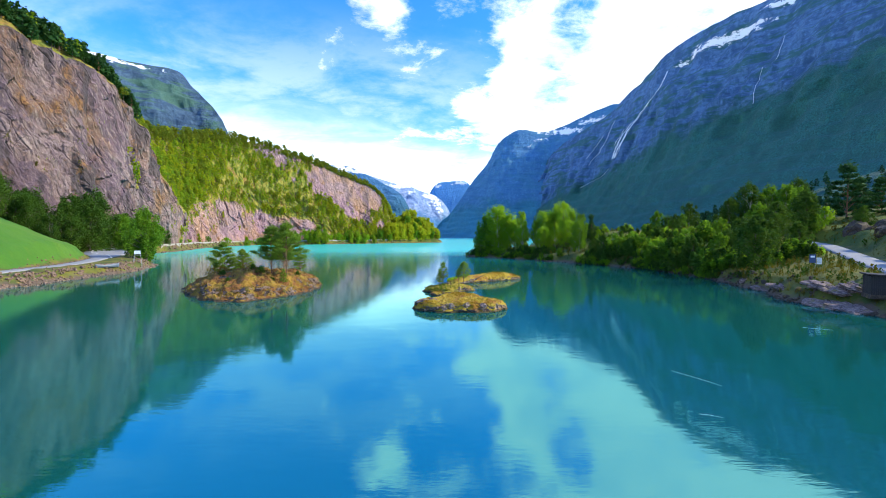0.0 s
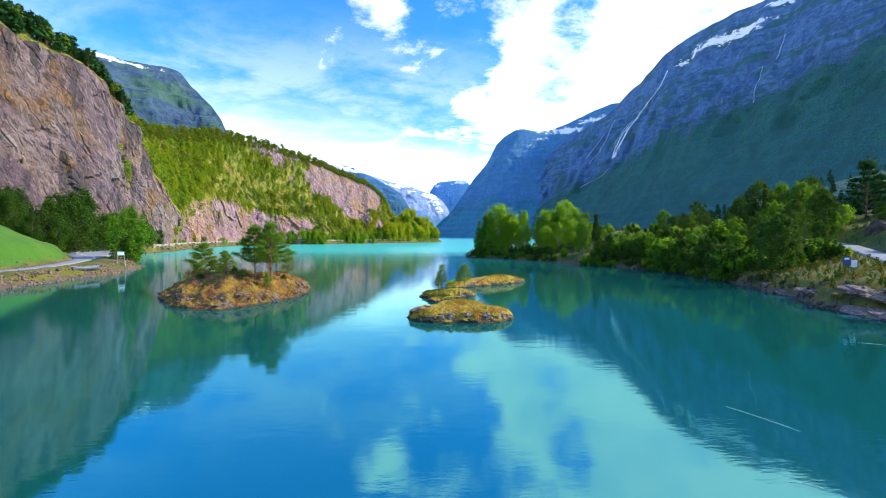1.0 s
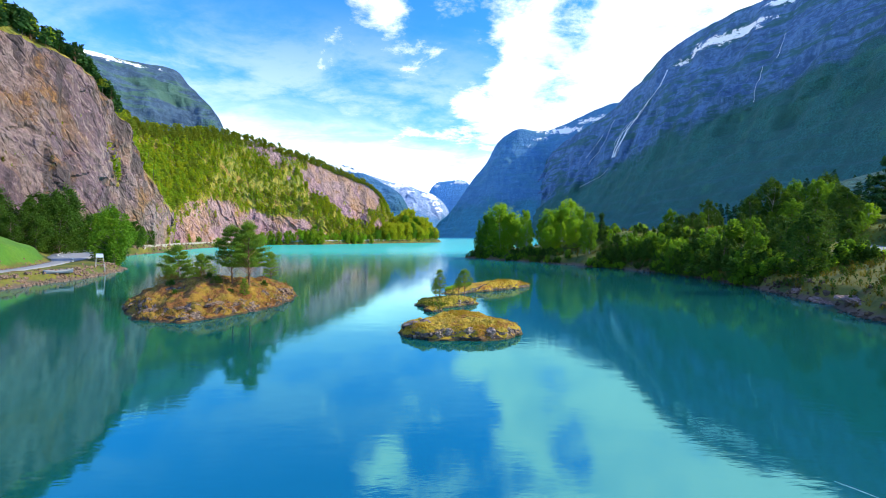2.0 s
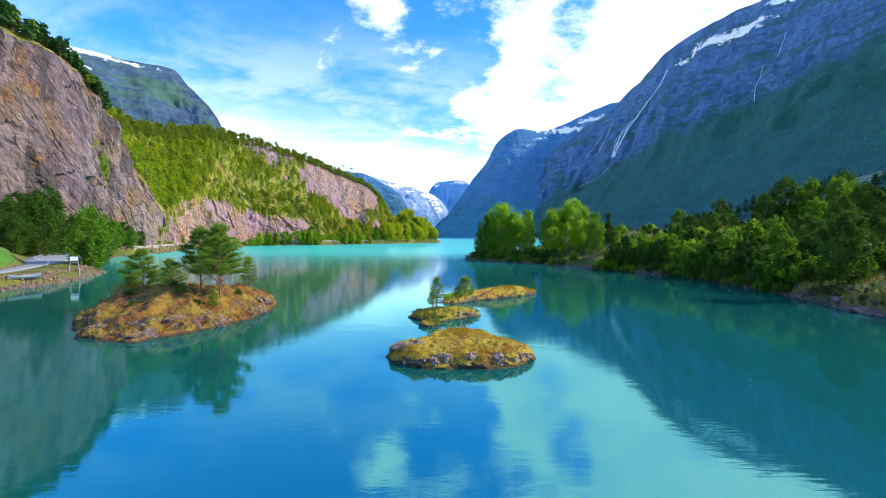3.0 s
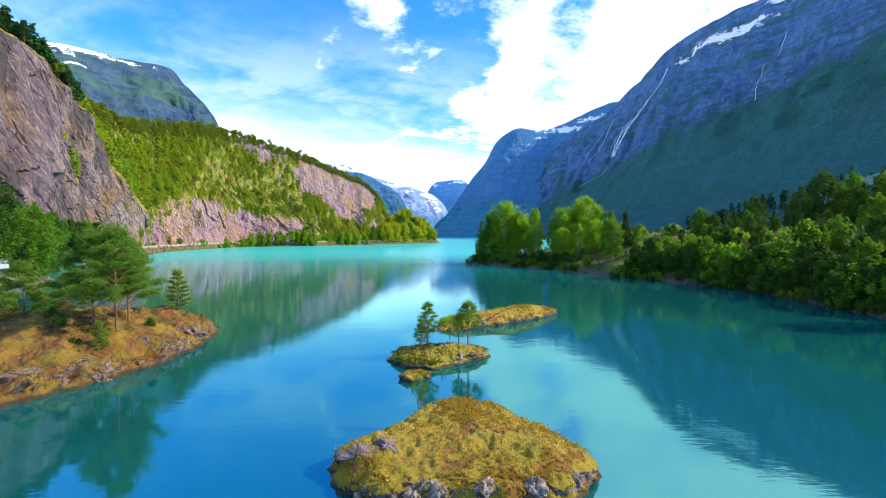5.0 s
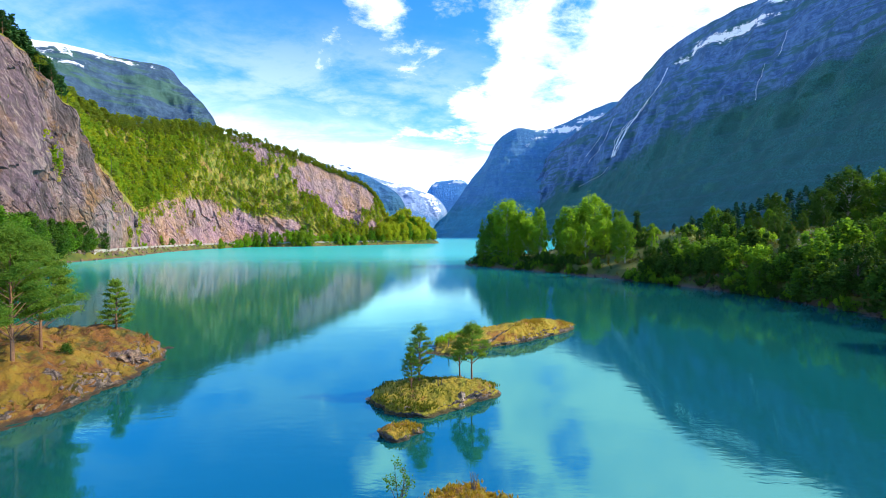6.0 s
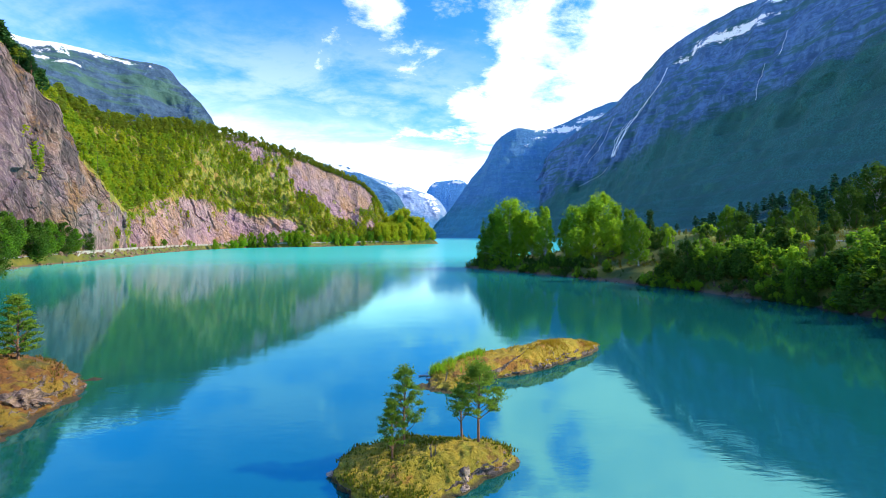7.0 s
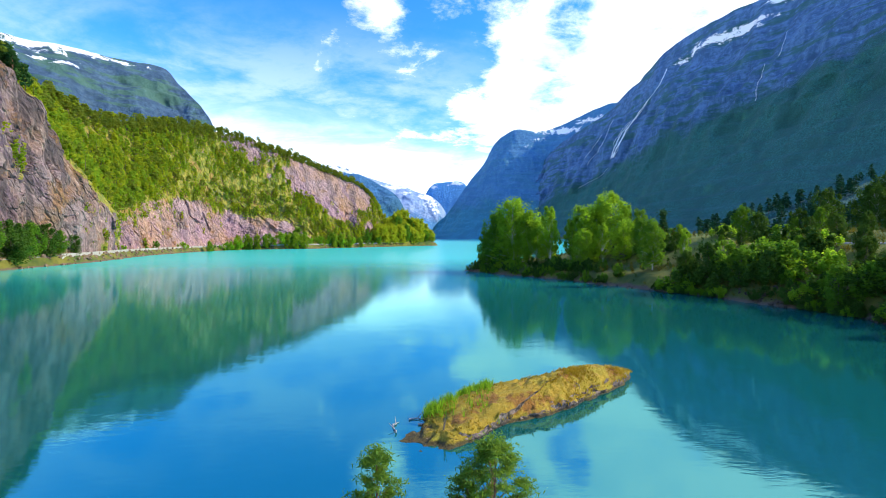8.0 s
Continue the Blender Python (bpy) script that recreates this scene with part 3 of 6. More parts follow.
def land_height(x, y):
    """Height of the ground at points of the plan."""
    p = np.stack([x, y, np.zeros(len(x))], axis=1)
    dl, dr = near_line(x, y, left_line), near_line(x, y, right_line)
    wob = 1.6 * fractal(p, 0.16, 3, 0.55, 5)
    wet = inside(x, y, LAKE)
    on_left = dl < dr
    d = np.where(on_left, dl, dr) * np.where(wet, -1, 1) + wob * np.exp(-np.minimum(dl, dr) / 12)
    lump = fractal(p, 0.05, 4, 0.55, 9)
    bank = np.where(d < 0, np.maximum(d * 0.35, -4.0), 1.7 * smooth(d, 0, 3.0))
    left = bank + np.where(d > 0, np.minimum(0.46 * np.maximum(d - 12, 0) + 0.05 * d, 26), 0) * smooth(-y, -182, -146)
    left += 9 * np.exp(-(((x + 38) / 34) ** 2 + ((y - 722) / 34) ** 2)) * (d > 0)
    left += 2.2 * smooth(d, 3, 10) * smooth(y, 125, 180) * (d > 0)
    steep = smooth(y, 108, 140)
    rise = np.minimum((0.21 + 0.19 * steep) * np.maximum(d - 2, 0), 6.0 + 2.2 * steep + 0.03 * d)
    hill = 9 * smooth(x, 88, 150) * smooth(-y, -215, -90)
    spit = 0.30 + 0.70 * smooth(x, 36, 62)
    right = bank * 1.35 + np.where(d > 0, (rise * spit + hill + 0.7 * lump * smooth(d, 2, 12)), 0)
    h = np.where(on_left, left + 0.5 * lump * smooth(d, 2, 15), right)
    h = h + 0.25 * fractal(p, 0.35, 3, 0.6, 3) * smooth(d, -2, 1)
    h = np.where(d > 0, road_blend(x, y, h, ROAD_RIGHT, 2.6, 5.0), h)
    h = np.where(d > 0, road_blend(x, y, h, ROAD_LEFT, 3.0 + 4.5 * smooth(y, 138, 165) * smooth(-y, -215, -190), 3.5), h)
    return np.minimum(h, 60)


def stretch(lo, hi, step, far, growth=1.25):
    mid = list(np.arange(lo, hi + step, step))
    a, b, s = lo, mid[-1], step
    low, high = [], []
    while a > -far:
        s = min(s * growth, 400)
        a -= s
        low.append(a)
    s = step
    while b < far:
        s = min(s * growth, 400)
        b += s
        high.append(b)
    return np.array(low[::-1] + mid + high)


gx = np.unique(np.round(np.concatenate([stretch(-215, -64, 1.7, 4900), np.arange(-60, 8, 4.0), np.arange(8, 34, 1.6), stretch(34, 135, 1.5, 4900)]), 1))
gx = gx[np.concatenate([[True], np.diff(gx) > 1.2])]
gy = np.unique(np.round(np.concatenate([stretch(30, 255, 1.6, 1300), np.arange(258, 780, 4.0), np.arange(800, 4901, 120)]), 1))
gy = gy[(gy > -1300) & np.concatenate([[True], np.diff(gy) > 1.2])]
GX, GY = np.meshgrid(gx, gy, indexing="ij")
GZ = land_height(GX.ravel(), GY.ravel())
ground_mesh = mesh_of("ground", np.stack([GX.ravel(), GY.ravel(), GZ], 1), grid_faces(len(gx), len(gy)), GROUND)
FIELD = spline([(-80, 20), (-86, 60), (-93, 92), (-100, 118), (-107, 138), (-122, 152), (-128, 160), (-133, 158), (-140, 140), (-150, 100), (-150, 20), (-80, 20)], 90)
field_in = np.where(inside(GX.ravel(), GY.ravel(), FIELD), 1, -1) * near_line(GX.ravel(), GY.ravel(), FIELD)
ground_mesh.attributes.new("meadow", "FLOAT", "POINT").data.foreach_set("value", smooth(field_in, -3, 3).astype(np.float32))
tagged(new("ground", ground_mesh), "rough grassy lake banks with bare stones along the waterline", "ground", kind="structure")


GRID = GZ.reshape(len(gx), len(gy))


def ground_at(x, y):
    """Height of the ground sheet at one place."""
    i = int(np.clip(np.searchsorted(gx, x) - 1, 0, len(gx) - 2))
    j = int(np.clip(np.searchsorted(gy, y) - 1, 0, len(gy) - 2))
    a, b = (x - gx[i]) / (gx[i + 1] - gx[i]), (y - gy[j]) / (gy[j + 1] - gy[j])
    low, high = GRID[i, j] * (1 - b) + GRID[i, j + 1] * b, GRID[i + 1, j] * (1 - b) + GRID[i + 1, j + 1] * b
    return float(low * (1 - a) + high * a)


# the lake
wx, wy = np.linspace(-4900, 4900, 50), np.linspace(-1500, 4900, 40)
WX, WY = np.meshgrid(wx, wy, indexing="ij")
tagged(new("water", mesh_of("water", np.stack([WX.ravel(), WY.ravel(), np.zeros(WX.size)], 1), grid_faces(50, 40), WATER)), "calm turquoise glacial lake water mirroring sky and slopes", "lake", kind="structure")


def ribbon(name, line, half, mat, label, category, lift=0.05):
    t = np.gradient(line, axis=0)
    side = np.stack([-t[:, 1], t[:, 0], np.zeros(len(t))], 1)
    side /= np.linalg.norm(side, axis=1)[:, None]
    across = np.array([-1.0, -0.98, -0.5, 0, 0.5, 0.98, 1.0])
    crown = np.array([-0.25, 0, 0.04, 0.06, 0.04, 0, -0.25])
    v = line[:, None, :] + side[:, None, :] * across[None, :, None] * np.broadcast_to(half, len(line))[:, None, None] + np.array([0, 0, 1.0]) * (crown + lift)[None, :, None]
    return tagged(new(name, mesh_of(name, v.reshape(-1, 3), grid_faces(len(line), 7), mat)), label, category, kind="structure")


ribbon("road", ROAD_RIGHT, 2.1, ASPHALT, "narrow pale lakeside road winding over the bank", "road")
ribbon("road", ROAD_LEFT, 2.3 + 4.5 * smooth(ROAD_LEFT[:, 1], 138, 165) * smooth(-ROAD_LEFT[:, 1], -215, -190), ASPHALT, "pale asphalt road along the foot of the cliff", "road")


# ---- mountains ----
def massif(name, ridge, foot, mat, label, nu=160, nv=60, power=1.4, rough=40.0, scale=0.004, back=600.0, seed=0, ledge=0.0, gully=0.0, snow=()):
    """A mountainside between a foot line and a ridge line, with its far side behind the ridge."""
    top, low = spline(ridge, nu), spline([(*f, -5.0) for f in foot], nu)
    v = np.linspace(0, 1, nv)[None, :, None]
    prof = v ** power
    front = low[:, None, :] * (1 - v) + top[:, None, :] * v
    front[:, :, 2] = low[:, None, 2] * (1 - prof[:, :, 0]) + top[:, None, 2] * prof[:, :, 0]
    out = top[:, :2] - low[:, :2]
    out /= np.linalg.norm(out, axis=1)[:, None] + 1e-9
    nb = 8
    w = np.linspace(1 / nb, 1, nb)[None, :, None]
    rear = np.repeat(top[:, None, :], nb, 1)
    rear[:, :, :2] += out[:, None, :] * back * w
    rear[:, :, 2] = top[:, None, 2] * (1 - w[:, :, 0] ** 1.5)
    pts = np.concatenate([front, rear], 1)
    flat_ = pts.reshape(-1, 3)
    n1 = fractal(flat_, scale, 6, 0.52, seed)
    n2 = fractal(flat_ * np.array([1, 1, 0.25]), scale * 2.2, 5, 0.55, seed + 40)
    ridged = 1 - 2 * np.abs(fractal(flat_ * np.array([1, 1, 0.12]), scale * 1.6, 4, 0.5, seed + 80))
    vv = np.concatenate([np.linspace(0, 1, nv), 1 - np.linspace(1 / nb, 1, nb)])
    fade = np.tile(np.minimum(1, 4 * vv) * np.where(np.arange(nv + nb) < nv, 1 - 0.75 * smooth(vv, 0.8, 1.0), 0.3), nu)
    outer = np.repeat(out, nv + nb, 0)
    calm = np.tile(0.22 + 0.78 * smooth(vv, 0.32, 0.62), nu)
    push = (rough * (0.7 * n1 + 0.5 * n2) + gully * ridged) * fade * calm
    flat_ = flat_ - np.concatenate([outer * push[:, None], np.zeros((len(push), 1))], 1)
    flat_[:, 2] += 0.35 * rough * n1 * fade * calm
    if ledge:
        q = flat_[:, 2] / ledge + 0.6 * value_noise(flat_, scale * 1.5, seed + 7)
        flat_[:, 2] += ledge * 0.35 * np.sin(2 * np.pi * q) / (2 * np.pi) * fade * 2
    me = mesh_of(name, flat_, grid_faces(nu, nv + nb), mat)
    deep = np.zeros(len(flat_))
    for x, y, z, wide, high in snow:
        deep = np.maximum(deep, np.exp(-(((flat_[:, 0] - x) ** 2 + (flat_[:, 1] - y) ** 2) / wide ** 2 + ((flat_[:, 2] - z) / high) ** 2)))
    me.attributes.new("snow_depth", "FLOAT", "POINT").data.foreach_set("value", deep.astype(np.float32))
    ob = new(name, me)
    return tagged(ob, label, "mountain", kind="structure")


RIDGE_NEAR = [(330, 4520, -5), (390, 4500, 120), (634, 4480, 338), (795, 4320, 509), (1005, 4000, 781), (1238, 3680, 930), (1357, 3520, 1040), (1464, 3280, 1170), (1526, 3120, 1246), (1672, 2880, 1310), (1822, 2640, 1331), (1893, 2480, 1282), (1990, 2080, 1262), (2048, 1600, 1216), (2112, 960, 1088), (2240, 0, 1040), (2400, -1280, 900)]
FOOT_NEAR = [(300, 4500), (340, 4400), (480, 4100), (600, 3800), (740, 3400), (850, 3000), (930, 2700), (990, 2400), (1040, 2150), (1080, 1900), (1110, 1700), (1130, 1500), (1150, 1200), (1150, 900), (1150, 500), (1200, -200), (1300, -1280)]
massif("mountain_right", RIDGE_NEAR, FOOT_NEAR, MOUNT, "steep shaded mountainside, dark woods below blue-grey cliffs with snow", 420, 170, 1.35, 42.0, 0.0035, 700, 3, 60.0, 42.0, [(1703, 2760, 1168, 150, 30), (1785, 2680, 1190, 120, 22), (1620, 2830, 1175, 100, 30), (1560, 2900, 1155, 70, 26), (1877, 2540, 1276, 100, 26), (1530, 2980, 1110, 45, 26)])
RIDGE_FAR = [(-120, 4300, -5), (-37, 4300, 134), (68, 4300, 228), (172, 4300, 370), (278, 4300, 528), (408, 4300, 684), (514, 4280, 869), (680, 4250, 978), (912, 4250, 963), (1118, 4250, 1029), (1380, 4100, 1128), (1516, 4000, 1149), (1788, 3900, 1100)]
FOOT_FAR = [(-110, 4280), (-40, 4150), (40, 4060), (130, 3960), (220, 3900), (300, 3850), (370, 3820), (450, 3800), (540, 3750), (650, 3700), (800, 3600), (900, 3500), (1100, 3400)]
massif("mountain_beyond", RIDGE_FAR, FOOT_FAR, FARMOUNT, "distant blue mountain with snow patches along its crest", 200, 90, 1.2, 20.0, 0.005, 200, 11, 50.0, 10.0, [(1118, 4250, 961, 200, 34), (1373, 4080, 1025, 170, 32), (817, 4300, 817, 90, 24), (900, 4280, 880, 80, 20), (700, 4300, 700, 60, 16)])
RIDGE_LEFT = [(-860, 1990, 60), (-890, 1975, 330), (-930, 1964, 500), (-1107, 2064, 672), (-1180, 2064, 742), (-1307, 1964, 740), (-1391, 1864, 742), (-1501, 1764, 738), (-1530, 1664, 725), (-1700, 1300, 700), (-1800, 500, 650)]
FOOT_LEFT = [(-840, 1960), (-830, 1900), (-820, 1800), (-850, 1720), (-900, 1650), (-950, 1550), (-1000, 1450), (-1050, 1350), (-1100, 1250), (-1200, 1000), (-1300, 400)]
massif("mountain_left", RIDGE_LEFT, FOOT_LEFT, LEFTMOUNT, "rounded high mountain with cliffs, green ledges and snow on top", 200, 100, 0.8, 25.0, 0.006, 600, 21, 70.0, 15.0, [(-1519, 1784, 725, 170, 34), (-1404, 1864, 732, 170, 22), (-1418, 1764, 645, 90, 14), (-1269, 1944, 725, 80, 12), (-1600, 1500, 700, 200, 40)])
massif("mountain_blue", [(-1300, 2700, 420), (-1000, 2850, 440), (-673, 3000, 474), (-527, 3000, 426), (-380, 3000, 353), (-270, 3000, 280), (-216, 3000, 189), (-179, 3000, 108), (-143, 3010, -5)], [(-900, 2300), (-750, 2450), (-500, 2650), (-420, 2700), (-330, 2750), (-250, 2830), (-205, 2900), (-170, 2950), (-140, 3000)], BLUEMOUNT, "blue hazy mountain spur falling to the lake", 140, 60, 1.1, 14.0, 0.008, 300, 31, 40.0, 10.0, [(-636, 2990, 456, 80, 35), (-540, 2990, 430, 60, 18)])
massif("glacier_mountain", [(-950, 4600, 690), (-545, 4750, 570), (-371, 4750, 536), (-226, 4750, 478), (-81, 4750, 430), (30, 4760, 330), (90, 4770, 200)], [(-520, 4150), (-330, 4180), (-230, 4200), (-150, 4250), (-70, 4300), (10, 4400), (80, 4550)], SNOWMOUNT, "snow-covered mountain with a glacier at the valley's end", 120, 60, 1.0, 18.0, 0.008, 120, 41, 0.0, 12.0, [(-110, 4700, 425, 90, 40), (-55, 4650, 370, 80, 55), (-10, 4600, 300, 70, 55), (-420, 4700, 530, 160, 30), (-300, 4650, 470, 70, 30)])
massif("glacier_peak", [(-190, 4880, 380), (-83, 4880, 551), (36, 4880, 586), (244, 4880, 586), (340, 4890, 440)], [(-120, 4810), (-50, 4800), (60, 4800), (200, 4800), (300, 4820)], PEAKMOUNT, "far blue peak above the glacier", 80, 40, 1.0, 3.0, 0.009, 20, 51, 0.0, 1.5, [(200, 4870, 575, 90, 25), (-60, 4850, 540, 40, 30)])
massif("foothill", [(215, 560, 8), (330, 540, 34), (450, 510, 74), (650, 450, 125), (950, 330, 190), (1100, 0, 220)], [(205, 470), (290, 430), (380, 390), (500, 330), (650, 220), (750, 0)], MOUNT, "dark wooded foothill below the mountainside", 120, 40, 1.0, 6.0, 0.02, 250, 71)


# ---- the cliff along the left shore ----
CLIFF_FOOT = spline([(-225, 0), (-205, 80), (-185, 140), (-170, 185), (-163, 225), (-166, 255), (-170, 290), (-184, 330), (-199, 365), (-215, 433), (-212, 530), (-152, 574), (-88, 662), (-66, 702)], 900)
CLIFF_BROW = spline([(-245, 0, 85), (-222, 80, 92), (-200, 140, 94), (-184, 185, 93), (-173, 232, 88), (-173, 258, 73), (-176, 300, 37), (-190, 340, 24), (-208, 375, 25), (-230, 440, 42), (-228, 525, 54), (-172, 592, 56), (-105, 678, 46), (-72, 714, 24)], 900)
CLIFF_CREST = spline([(-300, 0, 132), (-270, 80, 124), (-235, 140, 116), (-210, 185, 106), (-198, 235, 98), (-215, 270, 98), (-240, 320, 103), (-260, 370, 110), (-266, 434, 106), (-235, 510, 118), (-190, 582, 115), (-142, 648, 97), (-104, 690, 76), (-80, 724, 44)], 900)


def facets(a, b, seed):
    """Tilted plates in a plane: each cell of an uneven net has its own level and lean."""
    ia, ib = np.floor(a).astype(np.int64), np.floor(b).astype(np.int64)
    best, level = np.full(len(a), 9.0), np.zeros(len(a))
    for da in (-1, 0, 1):
        for db in (-1, 0, 1):
            ca, cb = ia + da, ib + db
            pa, pb = ca + 0.1 + 0.8 * lattice(ca, cb, 0, seed), cb + 0.1 + 0.8 * lattice(ca, cb, 1, seed)
            d = (a - pa) ** 2 + (b - pb) ** 2
            here = (lattice(ca, cb, 2, seed) - 0.5) + 0.8 * (lattice(ca, cb, 3, seed) - 0.5) * (a - pa) + 0.8 * (lattice(ca, cb, 4, seed) - 0.2) * (b - pb)
            level = np.where(d < best, here, level)
            best = np.minimum(best, d)
    return level


def cliff_points():
    nf, ns, nb = 110, 50, 8
    foot = np.column_stack([CLIFF_FOOT, np.full(900, 0.5)])
    a = np.linspace(0, 1, nf)[None, :, None]
    # the face leans back towards its brow
    face = foot[:, None, :] * (1 - a) + CLIFF_BROW[:, None, :] * a
    face[:, :, :2] = foot[:, None, :2] * (1 - a ** 1.3) + CLIFF_BROW[:, None, :2] * a ** 1.3
    b = np.linspace(1 / ns, 1, ns)[None, :, None]
    slope = CLIFF_BROW[:, None, :] * (1 - b) + CLIFF_CREST[:, None, :] * b
    slope[:, :, 2] += 5 * np.sin(np.pi * b[:, :, 0])
    out = CLIFF_CREST[:, :2] - CLIFF_FOOT
    out /= np.linalg.norm(out, axis=1)[:, None]
    c = np.linspace(1 / nb, 1, nb)[None, :, None]
    rear = np.repeat(CLIFF_CREST[:, None, :], nb, 1)
    rear[:, :, :2] += out[:, None, :] * 260 * c
    rear[:, :, 2] -= 60 * c[:, :, 0] ** 2
    pts = np.concatenate([face, slope, rear], 1).reshape(-1, 3)
    rows = nf + ns + nb
    along = np.repeat(out, rows, 0)
    v = np.tile(np.concatenate([np.linspace(0, 1, nf), 1 + np.linspace(1 / ns, 1, ns), np.full(nb, 2.0)]), 900)
    edge = 0.2 * smooth(v, 0, 0.05) + 0.8 * smooth(v, 0.05, 0.4)
    tall = np.array([1, 1, 0.3])
    slab = fractal(pts * tall, 0.022, 4, 0.5, 61)
    rib = 1 - 2 * np.abs(fractal(pts * np.array([1, 1, 0.15]), 0.045, 4, 0.55, 71))
    q = pts[:, 2] * 0.16 + 1.5 * value_noise(pts, 0.03, 77)
    step_ = (q - np.floor(q)) ** 3
    tilt = (pts[:, 2] * 0.5 + pts[:, 1] * 0.8) * 0.11 + 1.8 * value_noise(pts, 0.045, 78)
    slant = np.abs((tilt % 1.0) - 0.5) * 2
    chip = fractal(pts, 0.22, 4, 0.6, 81)
    face_part = 1 - smooth(v, 0.95, 1.25)
    plate = (pts[:, 2] * 0.85 + pts[:, 1] * 0.53) * 0.036 + 1.9 * value_noise(pts, 0.014, 79) + 0.35 * value_noise(pts, 0.07, 87)
    plate = (plate % 1.0) ** 0.6
    block = np.floor(2.5 * value_noise(pts * np.array([1, 1, 0.5]), 0.11, 83)) / 2.5
    leaf = (pts[:, 2] * 0.86 + pts[:, 1] * 0.51) * 0.135 + 1.1 * value_noise(pts, 0.05, 84)
    leaf = 1 - (leaf % 1.0) ** 0.7
    flaky = smooth(value_noise(pts, 0.035, 86), -0.1, 0.5)
    down = 0.51 * pts[:, 1] - 0.86 * pts[:, 2] + 2.5 * value_noise(pts, 0.12, 94)
    across = 0.86 * pts[:, 1] + 0.51 * pts[:, 2] + 2.5 * value_noise(pts, 0.12, 95)
    slabs = facets(down / 30, across / 8.5, 5)
    flakes = facets(down / 9, across / 3.2, 6) * (0.35 + 0.65 * flaky)
    push = (4.6 * slab + 1.9 * rib + 0.25 * step_ + 0.6 * slant ** 2 + 1.5 * plate + 0.4 * leaf * flaky + 0.4 * block * flaky + 0.55 * chip + 2.8 * slabs + 1.4 * flakes) * (0.35 + 0.65 * face_part)
    pts[:, :2] -= along * (push * edge)[:, None]
    pts[:, 2] += (1.2 * chip + 2.5 * slab * (1 - face_part)) * edge
    return pts, rows, v


cliff_pts, cliff_rows, cliff_v = cliff_points()
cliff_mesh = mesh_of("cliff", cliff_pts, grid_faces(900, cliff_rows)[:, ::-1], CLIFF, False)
# turf holds on the slope above the brow, less where the upper rock stays bare
patch = value_noise(cliff_pts, 0.03, 91) + 0.5 * value_noise(cliff_pts, 0.08, 92)
# beyond 480 m the green narrows to a tongue that runs down to the road, with bare rock over it
over = np.interp(cliff_pts[:, 1], [470, 505, 540, 575, 600, 630, 660, 720], [260, 200, 108, 86, 66, 38, 14, 0])
under = np.interp(cliff_pts[:, 1], [430, 500, 540, 575, 600, 640], [42, 47, 43, 24, 4, 0])
ragged = 14 * patch + 6 * value_noise(cliff_pts, 0.16, 93)
tongue = smooth(cliff_pts[:, 2] + ragged - under, -5, 5) * smooth(over + ragged - cliff_pts[:, 2], -5, 5)
beyond = smooth(cliff_pts[:, 1], 440, 480)
# grassy clefts run down between the plates
cleft = ((cliff_pts[:, 2] * 0.85 + cliff_pts[:, 1] * 0.53) * 0.027 + 0.9 * value_noise(cliff_pts, 0.02, 79)) % 1.0
cleft = smooth(-np.abs(cleft - 0.5), -0.17, -0.06) * smooth(patch, -0.35, 0.1) * smooth(cliff_pts[:, 1], 225, 270) * smooth(cliff_v, 0.02, 0.15)
hither = 1.1 * cleft * (cliff_v < 1) + smooth(cliff_v, 0.97, 1.08) + 0.5 * smooth(cliff_pts[:, 1], 300, 330) * smooth(cliff_v, 0.55, 0.9)
thither = tongue + 0.7 * smooth(patch, 0.25, 0.5) * smooth(cliff_v, 0.03, 0.2) + 0.6 * smooth(cliff_v, 1.86, 1.95)
turf_cover = np.clip(hither * (1 - beyond) + thither * beyond, 0, 1)
cliff_mesh.attributes.new("turf", "FLOAT", "POINT").data.foreach_set("value", turf_cover.astype(np.float32))
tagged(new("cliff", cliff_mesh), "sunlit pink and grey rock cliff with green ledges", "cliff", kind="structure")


# ---- trees ----
def leaf_cards(centres, size, rng, lift=0.35, long=1.5):
    """Small pointed leaf clumps, one rhomb each."""
    n = len(centres)
    u = rng.normal(size=(n, 3))
    u[:, 2] *= lift
    u /= np.linalg.norm(u, axis=1)[:, None]
    w = rng.normal(size=(n, 3))
    w -= u * (u * w).sum(1)[:, None]
    w /= np.linalg.norm(w, axis=1)[:, None]
    s = size * rng.uniform(0.6, 1.4, n)[:, None]
    v = np.stack([centres - u * s * long / 2, centres + w * s / 2, centres + u * s * long / 2, centres - w * s / 2], 1).reshape(-1, 3)
    return v, np.arange(4 * n).reshape(-1, 4)


